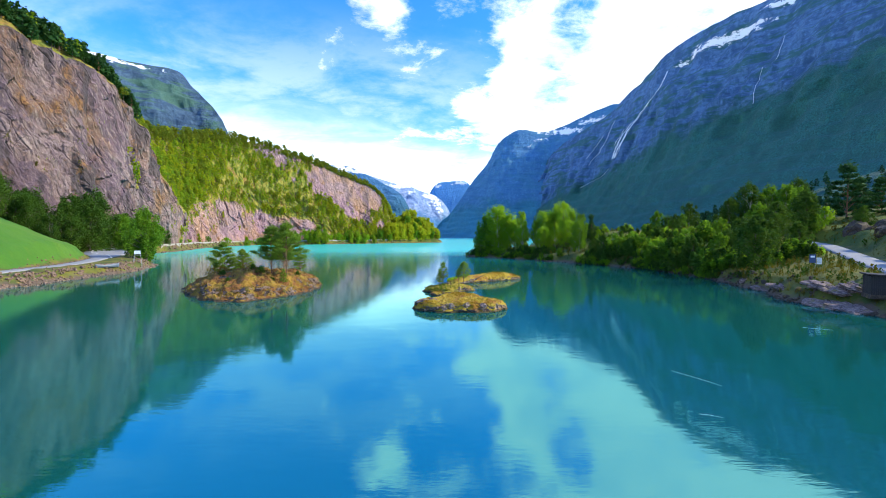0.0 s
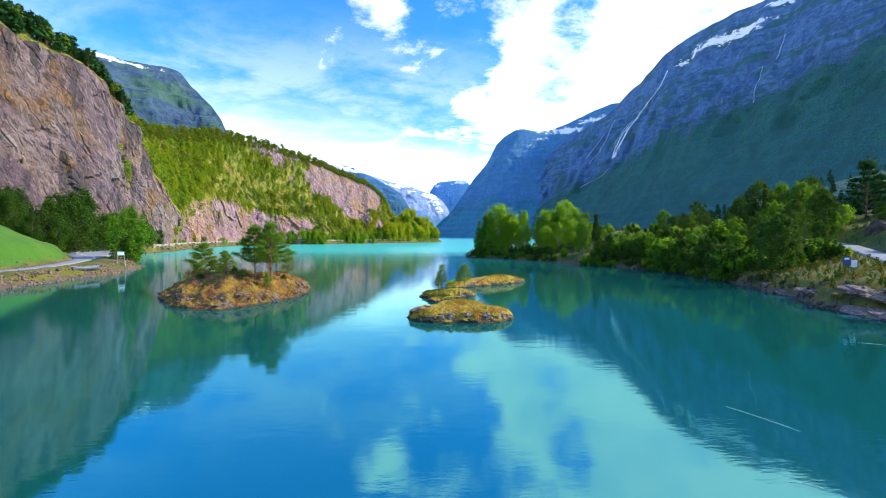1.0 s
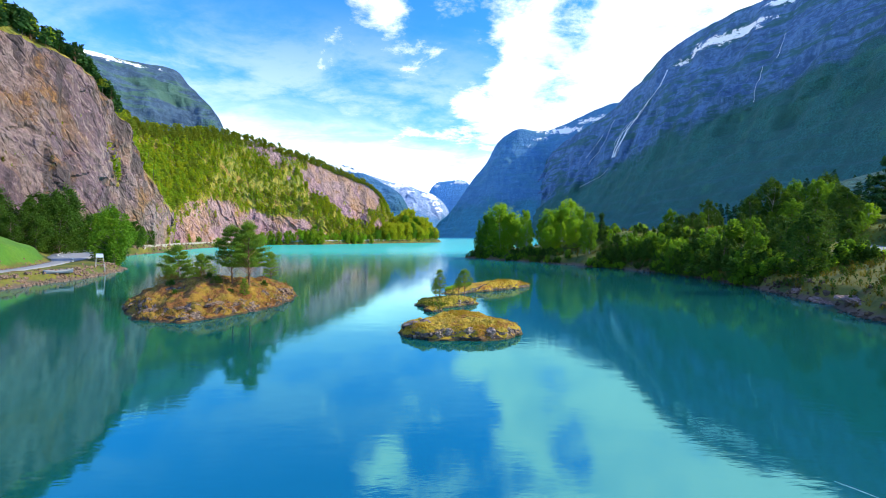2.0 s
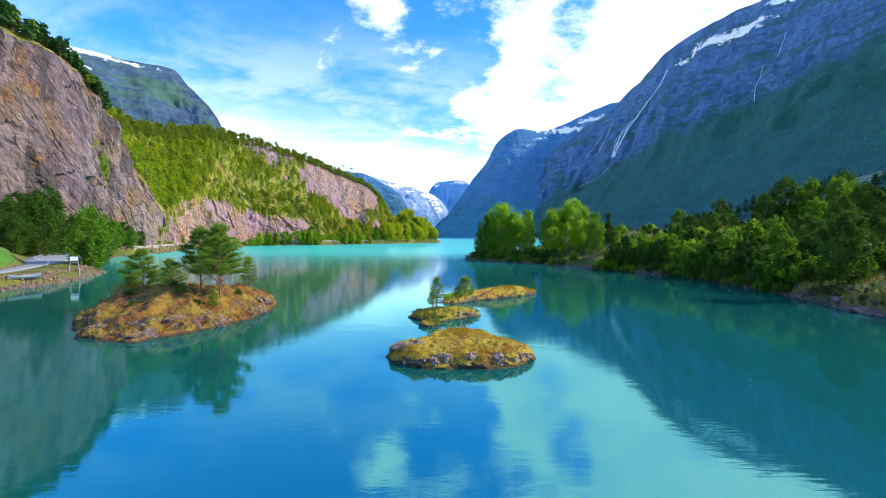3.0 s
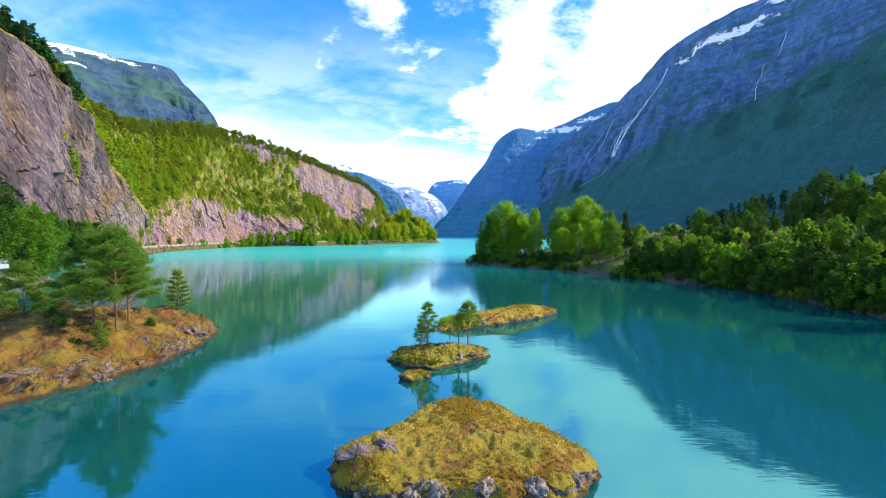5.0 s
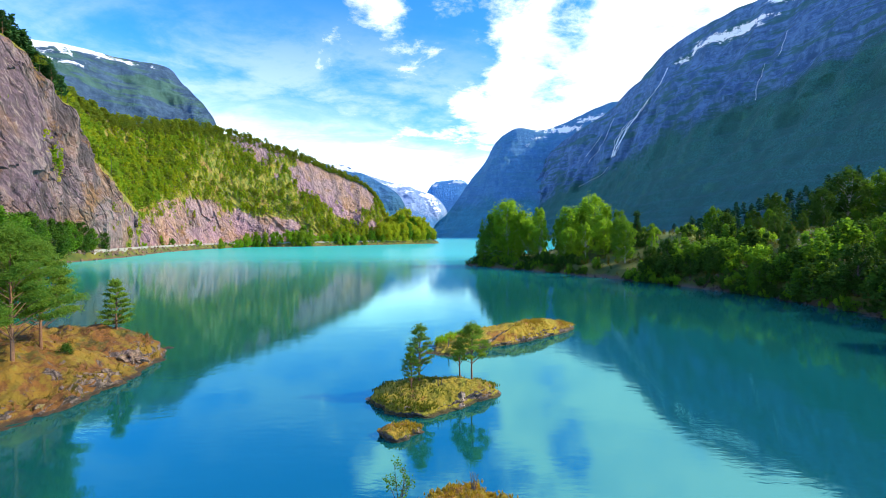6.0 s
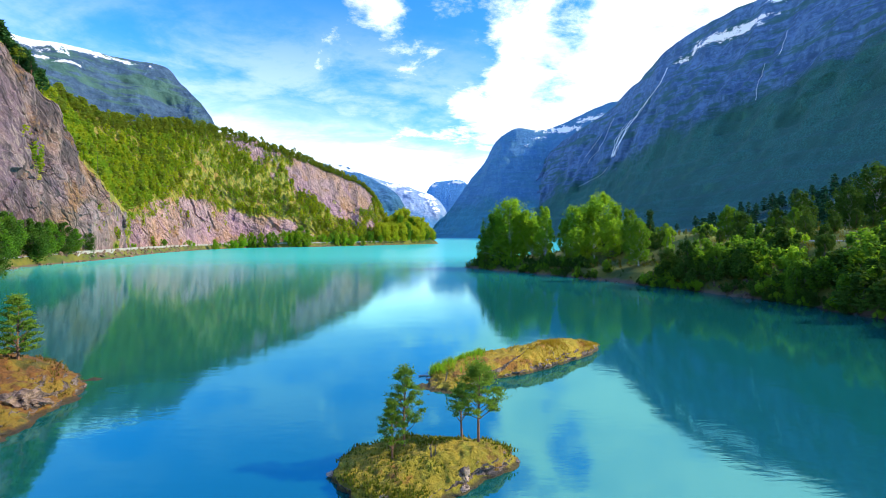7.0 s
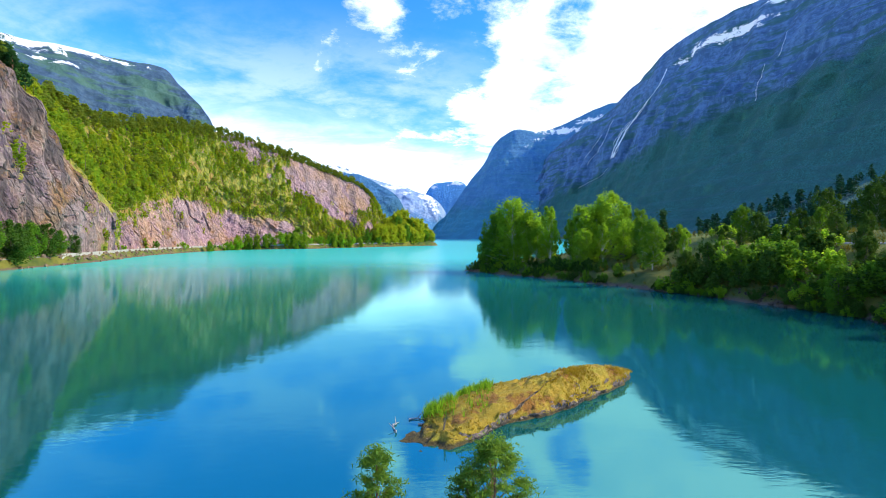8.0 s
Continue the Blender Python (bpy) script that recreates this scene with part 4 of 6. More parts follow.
def broad_points(h, width, n, rng, low=0.22, lobes=44):
    """Leaf places on uneven lobes that make up a broad crown."""
    c, r = [], []
    for k in range(lobes):
        t = low + (0.93 - low) * (k + rng.uniform(0, 1)) / lobes
        reach = width * 0.5 * math.sin(math.pi * min(1, (t - low) / (1.04 - low) * 0.80 + 0.2)) ** 0.8
        ang = k * 2.4 + rng.uniform(-0.5, 0.5)
        d = reach * rng.uniform(0.15, 1.02)
        c.append((d * math.cos(ang), d * math.sin(ang), t * h))
        r.append(width * rng.uniform(0.06, 0.15) * (1.15 - 0.45 * t))
    c, r = np.array(c), np.array(r)
    pick = rng.integers(0, lobes, n)
    way_ = rng.normal(size=(n, 3))
    way_ /= np.linalg.norm(way_, axis=1)[:, None]
    rad = r[pick] * rng.uniform(0.2, 1.45, n) ** 0.6 * np.where(rng.uniform(size=n) < 0.3, 1.35, 1.0)
    p = c[pick] + way_ * rad[:, None] * np.array([1, 1, 1.5])
    keep = fractal(p, 1.6 / max(1.0, width * 0.2), 3, 0.7, int(rng.integers(99))) > rng.uniform(-0.75, 0.25, n)
    return p[keep & (p[:, 2] > 0.05)], c


def limb_mesh(h, tips, radius, mat, rng, sides=7, lean=0.04):
    """A tapered trunk with a limb to each of the tips."""
    bm = bmesh.new()
    path = [Vector((lean * h * math.sin(k * 0.9 + h) * k / 6, lean * h * math.cos(k * 0.7 + 2 * h) * k / 6, h * 0.93 * k / 6)) for k in range(7)]
    path[0].z = -0.3
    for k in range(6):
        tube(bm, path[k], path[k + 1], radius * (1 - k / 6.6), radius * (1 - (k + 1) / 6.6), sides)
    for x, y, z in tips:
        base_t = max(0.12, min(0.85, z / h - 0.18))
        a = path[int(base_t * 6)].lerp(path[min(6, int(base_t * 6) + 1)], base_t * 6 % 1)
        b = Vector((x, y, z))
        m = a.lerp(b, 0.5) + Vector((0, 0, 0.06 * h * rng.uniform(-0.3, 1)))
        r = radius * 0.34 * (1.1 - base_t)
        tube(bm, a, m, r, r * 0.6, 5)
        tube(bm, m, b, r * 0.6, r * 0.2, 5)
    me = bpy.data.meshes.new("trunk")
    bm.to_mesh(me)
    bm.free()
    me.materials.append(mat)
    return me


def broad_tree(h, width, n, leaf, seed, mat=None, bark=None, name="tree", label="leafy green birch on the lake bank", low=0.22):
    rng = np.random.default_rng(seed)
    p, c = broad_points(h, width, n, rng, low)
    v, f = leaf_cards(p, leaf, rng)
    t = thing(name, label, "tree")
    part("trunk", limb_mesh(h, c, 0.016 * h + 0.03, bark or BARK, rng), None, t)
    part("crown", mesh_of("crown", v, f, mat or LEAF, False), None, t)
    return t


def bush(h, width, n, leaf, seed, mat=None, label="dense green willow bush by the water"):
    rng = np.random.default_rng(seed)
    p, c = broad_points(h, width, n, rng, 0.05, 10)
    v, f = leaf_cards(p, leaf, rng)
    t = thing("bush", label, "bush")
    part("stems", limb_mesh(h * 0.8, c, 0.05, BARK, rng, 5, 0.1), None, t)
    part("crown", mesh_of("crown", v, f, mat or LEAF, False), None, t)
    return t


def pine_points(h, width, n, rng, low=0.35, whorls=9, airy=0.0):
    """Needle tufts on flat, uneven tiers."""
    tips, p = [], []
    for k in range(whorls):
        t = low + (1 - low) * (k + 0.2) / whorls
        reach = width * 0.5 * (1 - ((t - low) / (1.02 - low)) ** 1.7) * (0.75 + 0.25 * min(1, (k + 1) / 2.5)) + 0.05 * width
        arms = 5 if k < whorls - 2 else 3
        for j in range(arms):
            ang = 2 * math.pi * (j + rng.uniform(0.1, 0.9)) / arms + k
            d = reach * rng.uniform(0.6, 1.1)
            z = h * (t + rng.uniform(-0.02, 0.02)) + 0.18 * d
            tip = np.array([d * math.cos(ang), d * math.sin(ang), z])
            tips.append(tuple(tip))
            m = max(6, int(n / (whorls * arms)))
            s = rng.uniform(0.25, 1.08, m) ** 0.7
            if airy:
                s = rng.choice(rng.uniform(0.42, 1.05, 5), m) + rng.normal(size=m) * 0.05
            base = np.array([0, 0, h * t - 0.1 * d])
            q = base + (tip - base) * s[:, None] + rng.normal(size=(m, 3)) * np.array([0.15, 0.15, 0.075]) * (0.30 * width * s[:, None] + 0.12)
            p.append(q)
    top = np.array([0, 0, h * 0.96]) + rng.normal(size=(max(10, n // 14), 3)) * np.array([0.06, 0.06, 0.05]) * h * 0.8
    return np.vstack(p + [top]), tips


def pine_tree(h, width, n, leaf, seed, label="bushy green pine", low=0.35, whorls=9, mat=None, name="pine_tree", airy=0.0, slim=2.6):
    rng = np.random.default_rng(seed)
    p, tips = pine_points(h, width, n, rng, low, whorls, airy)
    v, f = leaf_cards(p, leaf, rng, 0.8, slim)
    t = thing(name, label, "tree")
    part("trunk", limb_mesh(h, tips, 0.012 * h + 0.03, PINEBARK, rng, 7, 0.02), None, t)
    part("crown", mesh_of("crown", v, f, mat or NEEDLE, False), None, t)
    return t


used = set()


def set_down(proto, spots, rng, group, scale=(0.85, 1.2), sink=0.1, labels=None):
    """Copies of the prototypes at places of the plan; the prototypes themselves take the first ones."""
    for k, (x, y, *s) in enumerate(spots):
        ob = proto[k % len(proto)]
        f = (s[0] if s else 1.0) * rng.uniform(*scale)
        z = max(ground_at(x, y), 0.15) - sink
        m = pose(x, y, z, 0, 0, rng.uniform(0, 360)) @ Matrix.Diagonal((f * rng.uniform(0.9, 1.1), f * rng.uniform(0.9, 1.1), f, 1))
        if ob in used:
            ob = copy_thing(ob, m)
            ob.matrix_basis = m
        else:
            used.add(ob)
            ob.matrix_basis = m
        tagged(ob, group=group)


def wood(name, points, sizes, kinds, label, rng, mats=(LEAF, SUNLEAF, NEEDLE), pine=(0.46, 0.25, 6)):
    """Many small trees on a far slope, joined: crowns of leaf clumps on thin stems. kinds: 0 broad, 1 pale broad, 2 pine."""
    stock = []
    for k in range(9):
        r = np.random.default_rng(500 + k)
        if k % 3 == 2:
            p, _ = pine_points(1.0, pine[0], 130, r, pine[1], pine[2])
            v, f = leaf_cards(p, 0.085, r, 0.6, 1.9)
        else:
            p, _ = broad_points(1.0, 0.50 + 0.06 * (k % 3), 240, r, 0.10, 11)
            v, f = leaf_cards(p, 0.080, r)
        stem = np.array([[-0.012, 0, -0.05], [0.012, 0, -0.05], [0.006, 0, 0.8], [-0.006, 0, 0.8], [0, -0.012, -0.05], [0, 0.012, -0.05], [0, 0.006, 0.8], [0, -0.006, 0.8]])
        stock.append((np.vstack([v, stem]), np.vstack([f, np.array([[0, 1, 2, 3], [4, 5, 6, 7]]) + len(v)]), len(f)))
    vs, fs, mi, base = [], [], [], 0
    for p, s, kind in zip(points, sizes, kinds):
        v, f, nl = stock[(int(rng.integers(3)) * 3 + 2) if kind == 2 else (int(rng.integers(3)) * 3 + int(rng.integers(2)))]
        a = rng.uniform(0, 6.283)
        c_, s_ = math.cos(a), math.sin(a)
        w = rng.uniform(0.8, 1.25)
        q = np.stack([(v[:, 0] * c_ - v[:, 1] * s_) * s * w, (v[:, 0] * s_ + v[:, 1] * c_) * s * w, v[:, 2] * s], 1) + p
        vs.append(q)
        fs.append(f + base)
        m = np.full(len(f), kind)
        m[nl:] = 3
        mi.append(m)
        base += len(v)
    ob = new(name, mesh_of(name, np.vstack(vs), np.vstack(fs), [*mats, BARK], False, np.concatenate(mi)))
    return tagged(ob, label, "woodland", kind="stuff")


# ---- woods on the cliff ----
rng = np.random.default_rng(7)
cell = cliff_pts.reshape(900, cliff_rows, 3)
tu, tv = np.gradient(cell, axis=0), np.gradient(cell, axis=1)
nz = np.cross(tu, tv)
nz = np.abs(nz[:, :, 2]) / (np.linalg.norm(nz, axis=2) + 1e-9)
spread = value_noise(cell.reshape(-1, 3), 0.035, 91).reshape(900, cliff_rows)
vgrid = cliff_v.reshape(900, cliff_rows)
cover = turf_cover.reshape(900, cliff_rows)
pts, sizes, kinds = [], [], []
for _ in range(40000):
    i, j = int(rng.integers(60, 898)), int(rng.integers(2, 166))
    x, y, z = cell[i, j]
    if vgrid[i, j] < 1.0:
        chance = (0.35 if y < 470 else 0.8) * cover[i, j] + 0.06 * (nz[i, j] > 0.55) * (y > 250)
    else:
        chance = 0.9 * cover[i, j] * (0.75 if y < 240 else 1.0 if y < 380 else 1.7)
    if rng.uniform() < chance * 0.5 * (0.45 + 0.55 * (spread[i, j] > -0.2)):
        top = vgrid[i, j] > 1.75
        pts.append((x, y, z - 0.3))
        sizes.append(rng.uniform(5.0, 13.0) * (0.8 if top else 1.0) * (0.9 if y < 255 else 0.55 if vgrid[i, j] < 1.0 and y < 470 else 0.85 if y > 470 else 1.0))
        near_brow = y < 262 and vgrid[i, j] > 1.0
        kinds.append((3 if rng.uniform() < 0.85 else 0) if near_brow else 2 if rng.uniform() < (0.8 if top else 0.10) else int(rng.uniform() < 0.45))
    if len(pts) >= 4200:
        break
# a close row of pines along the crest
for _ in range(780):
    i, j = int(rng.integers(430, 885)), int(rng.integers(150, 162))
    x, y, z = cell[i, j]
    pts.append((x, y, z - 0.3))
    sizes.append(rng.uniform(5.0, 8.0))
    kinds.append(2)
kinds = np.array(kinds)
dark_ = (kinds == 3)
wood("cliff_woods", np.array(pts)[~dark_], np.array(sizes)[~dark_], kinds[~dark_], "bright green birches and pines clinging to the cliff", rng, (SLOPELEAF, SUNLEAF, OLIVE), (0.60, 0.48, 4))
wood("brow_woods", np.array(pts)[dark_], np.array(sizes)[dark_], np.full(dark_.sum(), 2), "dark pines along the brow of the near cliff", rng, (LEAF, LEAF, SPRUCE))

# bushes and tussocks rooted in clefts of the near face
pts, sizes, kinds = [], [], []
for _ in range(9000):
    i, j = int(rng.integers(150, 470)), int(rng.integers(6, 106))
    x, y, z = cell[i, j]
    if spread[i, j] > 0.28 and nz[i, j] > 0.30 and rng.uniform() < 0.30:
        pts.append((x, y, z - 0.2))
        sizes.append(rng.uniform(0.8, 2.6))
        kinds.append(int(rng.uniform() < 0.5))
    if len(pts) >= 260:
        break
wood("ledge_shrubs", np.array(pts), np.array(sizes), np.array(kinds), "small green shrubs and dry tussocks in clefts of the cliff", rng, (SLOPELEAF, BANKGRASS, SLOPELEAF))

# single pines standing along the near brow
lone = pine_tree(11, 6.0, 5000, 0.26, 131, "dark wind-shaped pine on the cliff's brow", 0.30, 9, SPRUCE, airy=1.0)
spots = []
for k in range(48):
    i, j = int(rng.integers(215, 430)), int(rng.integers(108, 140))
    if 140 < cell[i, j][1] < 270:
        spots.append(cell[i, j])
for k, p in enumerate(spots):
    m = pose(p[0], p[1], p[2] - 0.4, 0, 0, rng.uniform(0, 360)) @ Matrix.Diagonal((1, 1, 1, 1)) @ Matrix.Scale(rng.uniform(0.6, 1.15), 4)
    if k:
        ob = tagged(copy_thing(lone, m), group="pines along the brow")
        ob.matrix_basis = m
    else:
        lone.matrix_basis = m
        tagged(lone, group="pines along the brow")


# ---- islets ----
def islet(name, ring, height, seed, label, cliffy=0.45, crest=(0.0, 0.0), lumps=0.3, dome=1.6, n=220, rows=70, mat=None, crag=0.0):
    """A low rocky islet: steep stony rim, mossy top."""
    edge = spline([*ring, ring[0]], n + 1)[:-1]
    mid = edge.mean(0) + np.array(crest)
    r = np.concatenate([np.linspace(0, 0.80, rows // 2), np.linspace(0.82, 1.06, rows - rows // 2)])
    pts = np.zeros((n, rows, 3))
    pts[:, :, :2] = mid + (edge[:, None, :] - mid) * r[None, :, None]
    flat_ = pts.reshape(-1, 3)
    rr = np.tile(r, n)
    wob = 0.05 * fractal(flat_, 0.5, 4, 0.6, seed)
    t = np.clip(1 - (rr + wob), -0.2, 1)
    rim = np.where(t > 0, cliffy * smooth(t, 0, 0.09), t * 6)
    body = (height - cliffy) * (1 - np.clip(1 - t, 0, 1) ** dome)
    rough = fractal(flat_, 0.35, 5, 0.55, seed + 3)
    z = rim + np.maximum(body, 0) * smooth(t, 0, 0.2) + lumps * rough * smooth(t, 0, 0.12) + 0.10 * fractal(flat_, 2.2, 3, 0.6, seed + 5) * smooth(t, -0.02, 0.06) + crag * (0.5 - np.abs(fractal(flat_, 0.30, 4, 0.55, seed + 11))) * smooth(t, 0, 0.1)
    flat_[:, 2] = np.maximum(z, -1.0)
    knock = fractal(flat_ * np.array([1, 1, 2]), 0.8, 4, 0.6, seed + 8) * smooth(rr, 0.78, 0.92) * 0.35
    flat_[:, :2] += (flat_[:, :2] - mid) / (np.linalg.norm(flat_[:, :2] - mid, axis=1)[:, None] + 1e-6) * knock[:, None]
    faces = np.vstack([grid_faces(n, rows), np.stack([np.arange(rows - 1) + (n - 1) * rows, np.arange(rows - 1), np.arange(1, rows), np.arange(1, rows) + (n - 1) * rows], 1)])
    ob = new(name, mesh_of(name, flat_, faces, mat or ISLET))
    tagged(ob, label, "islet", "islets in the lake")
    return ob, flat_.reshape(n, rows, 3)


def islet_height(pts, x, y):
    d = np.hypot(pts[:, :, 0] - x, pts[:, :, 1] - y)
    return float(pts.reshape(-1, 3)[d.argmin(), 2])


def turf(name, pts, count, rng, label, tall=0.22, mat=None, low=0.35):
    """Tufts of grass and moss over an islet."""
    flat_ = pts[:, : max(1, int(pts.shape[1] * 0.93))].reshape(-1, 3)
    flat_ = flat_[flat_[:, 2] > low]
    area = np.hypot(flat_[:, 0] - flat_[:, 0].mean(), flat_[:, 1] - flat_[:, 1].mean()) + 0.2
    pick = rng.choice(len(flat_), count, p=area / area.sum())
    patch = value_noise(flat_[pick], 0.6, 33)
    pick = pick[patch > rng.uniform(-0.4, 0.9, count)]
    b = flat_[pick] + rng.normal(size=(len(pick), 3)) * np.array([0.12, 0.12, 0])
    vs = []
    for k in range(5):
        a = rng.uniform(0, 6.283, len(b))
        lean = rng.uniform(0.2, 0.9, len(b)) * tall
        hgt = tall * rng.uniform(0.5, 1.3, len(b))
        w = 0.018 + 0.02 * rng.uniform(size=len(b))
        side = np.stack([-np.sin(a), np.cos(a), 0 * a], 1) * w[:, None]
        tip = np.stack([np.cos(a) * lean, np.sin(a) * lean, hgt], 1)
        vs.append(np.stack([b - side - (0, 0, 0.04), b + side - (0, 0, 0.04), b + tip], 1).reshape(-1, 3))
    v = np.vstack(vs)
    ob = new(name, mesh_of(name, v, np.arange(len(v)).reshape(-1, 3), mat or GRASS, False))
    return tagged(ob, label, "grass", kind="stuff")


BIG = [(-45, 81), (-41, 73.5), (-35.5, 67), (-31, 64), (-27, 64.5), (-24, 70), (-21.5, 77), (-22.5, 85), (-25, 91), (-33, 95), (-42, 92)]
big, big_pts = islet("islet", BIG, 3.3, 1, "large rocky islet with heather, moss and pines", 0.62, (1.0, 0.0), 0.42, 1.7, n=360, rows=110, mat=HEATH, crag=0.75)
FRONT = [(-3.7, 58.4), (-2.8, 56.5), (-1.8, 55.5), (-0.4, 55.0), (1.2, 54.9), (3.0, 54.9), (4.4, 54.9), (5.7, 55.3), (7.0, 56.4), (7.6, 58.3), (6.4, 60.8), (4.4, 63.2), (2.6, 65.2), (0.6, 63.6), (-1.4, 61.2)]
front, front_pts = islet("islet", FRONT, 1.42, 2, "low bare islet of yellow moss over pale rock", 0.85, (0.2, 1.6), 0.16, 2.4, n=360, rows=120)
PAIR = [(-3.3, 76.5), (-2.0, 74.6), (0.2, 73.9), (2.6, 75.2), (4.6, 76.6), (5.5, 78.0), (4.0, 79.2), (1.0, 79.6), (-1.8, 78.6)]
pair, pair_pts = islet("islet", PAIR, 0.95, 3, "small mossy islet carrying a few thin pines", 0.45, (0, 0), 0.17, 2.2, 300, 100, mat=GREENISLET, crag=0.30)
SKERRY = [(-2.1, 71.3), (-1.5, 70.7), (-0.7, 70.6), (0.0, 71.2), (0.5, 71.7), (-0.1, 71.9), (-0.9, 72.1), (-1.8, 71.9)]
_, skerry_pts = islet("islet", SKERRY, 0.5, 4, "tiny moss-covered skerry just above the water", 0.25, (0, 0), 0.08, n=90, rows=36)
LONG = [(0.8, 88.3), (1.7, 87.4), (3.2, 88.0), (4.3, 89.0), (5.6, 90.5), (8.0, 91.6), (10.6, 93.3), (14.0, 96.4), (16.6, 99.6), (15.5, 100.8), (12.0, 99.5), (8.5, 97.8), (5.2, 95.4), (2.4, 94.0), (0.9, 92.0), (0.2, 90.0)]
long_, long_pts = islet("islet", LONG, 1.6, 5, "long low islet covered in yellow grass", 0.35, (3.0, 1.4), 0.12, 1.7, 300, 90)
rng = np.random.default_rng(11)
turf("turf", front_pts, 9000, rng, "yellow-green grass tufts on the bare islet", 0.085)
turf("turf", pair_pts, 8000, rng, "green grass tufts round the pines", 0.11, ISLETGRASS)
turf("turf", skerry_pts, 700, rng, "moss tufts on the tiny skerry", 0.12, low=0.15)
turf("turf", long_pts, 6500, rng, "tall yellow grass on the long islet", 0.13)
reed_pts = long_pts[:, :70].reshape(-1, 3)
reed_pts = reed_pts[(reed_pts[:, 0] < 5.2) & (reed_pts[:, 1] > 89.8) & (reed_pts[:, 2] > 0.1)]
turf("reeds", np.repeat(reed_pts[:, None, :], 2, 1), 1500, rng, "fresh green reeds at the islet's low end", 0.5, LIGHTLEAF, 0.1)
turf("turf", big_pts, 6000, rng, "heather and grass on the large islet", 0.22, HEATHER)

# pines on the islets
rng = np.random.default_rng(23)


def stand(ob, pts, x, y, scale=1.0, turn=0.0):
    ob.matrix_basis = pose(x, y, islet_height(pts, x, y) - 0.05, 0, 0, turn) @ Matrix.Diagonal((scale, scale, scale, 1))


a = pine_tree(3.7, 2.0, 7000, 0.030, 31, "slender young pine on the mossy islet", 0.30, 8, airy=1.0, slim=5.0)
stand(a, pair_pts, 0.0, 77.2)
b = pine_tree(3.8, 2.8, 10000, 0.030, 32, "bushy young pine with a bare stem on the islet", 0.42, 7, airy=1.0, slim=5.0)
stand(b, pair_pts, 3.5, 77.9)
c = pine_tree(2.8, 1.3, 3000, 0.030, 33, "thin small pine beside a taller one", 0.45, 6, airy=1.0, slim=5.0)
stand(c, pair_pts, 2.7, 78.2)
stand(copy_thing(a, Matrix()), pair_pts, -0.5, 76.6, 0.72, 140)
d = pine_tree(8.4, 6.0, 20000, 0.062, 34, "broad pine on the large rocky islet", 0.30, 9, airy=1.0, slim=4.5)
stand(d, big_pts, -25.8, 76.3)
for k, (x, y, s, t) in enumerate([(-28.8, 77.8, 0.93, 70), (-27.6, 80.5, 0.90, 190)]):
    stand(copy_thing(d, Matrix()), big_pts, x, y, s, t)
e = pine_tree(4.2, 2.4, 3600, 0.10, 35, "small dense pine on the large islet", 0.1, 8)
stand(e, big_pts, -27.0, 87.5)
f_ = pine_tree(5.6, 5.6, 16000, 0.062, 36, "low broad pine with a rusty crown on the islet", 0.10, 8, airy=1.0, slim=4.5)
stand(f_, big_pts, -39.0, 82.5)
stand(copy_thing(f_, Matrix()), big_pts, -36.8, 85.0, 0.72, 120)


def heather_bush(h, width, seed, mat, label):
    """A low spreading shrub of wiry stems and small leaves."""
    r = np.random.default_rng(seed)
    p, c = broad_points(h, width, 2600, r, 0.03, 26)
    v, f = leaf_cards(p, 0.075, r)
    t = thing("low_shrub", label, "shrub", "low shrubs on the large islet")
    part("stems", limb_mesh(h * 0.8, c, 0.03, BARK, r, 5, 0.1), None, t)
    part("foliage", mesh_of("foliage", v, f, mat, False), None, t)
    return t


brown = heather_bush(1.5, 3.4, 37, HEATHER, "rusty brown low shrub under the pines")
juniper = heather_bush(1.0, 2.0, 38, DARKLEAF, "dark green juniper on the heath")
stand(brown, big_pts, -40.2, 80.5)
stand(juniper, big_pts, -29.5, 75.0)
for x, y, k, t in [(-38.0, 79.6, 0.8, 70), (-41.0, 84.5, 0.9, 150), (-35.2, 82.5, 0.7, 220)]:
    stand(copy_thing(brown, Matrix()), big_pts, x, y, k, t)
for x, y, k, t in [(-31.5, 76.8, 0.8, 40), (-27.2, 73.6, 0.6, 100), (-33.8, 72.6, 0.7, 190), (-25.0, 79.5, 0.7, 10), (-36.0, 75.5, 0.8, 300)]:
    stand(copy_thing(juniper, Matrix()), big_pts, x, y, k, t)
stand(copy_thing(e, Matrix()), big_pts, -25.5, 74.0, 0.55, 40)


def twigs(x, y, pts, h, seed, label):
    """A leafless shrub: a few forked bare stems."""
    r = np.random.default_rng(seed)
    t = thing("bare_shrub", label, "shrub", at=pose(x, y, islet_height(pts, x, y) - 0.04))
    for k in range(4):
        bm = bmesh.new()
        a_ = r.uniform(0, 6.28)
        base, top = Vector((0.06 * math.cos(a_), 0.06 * math.sin(a_), 0)), Vector((0.25 * h * math.cos(a_), 0.25 * h * math.sin(a_), h * r.uniform(0.7, 1)))
        mid = base.lerp(top, 0.5) + Vector((r.uniform(-0.05, 0.05), r.uniform(-0.05, 0.05), 0))
        tube(bm, base, mid, 0.022, 0.015, 5)
        tube(bm, mid, top, 0.015, 0.006, 5)
        for _ in range(4):
            q = mid.lerp(top, r.uniform(0, 0.8))
            tube(bm, q, q + Vector((r.uniform(-0.3, 0.3), r.uniform(-0.3, 0.3), r.uniform(0.1, 0.35))) * h * 0.5, 0.009, 0.004, 4)
        part("stem", bm, BARK, t)


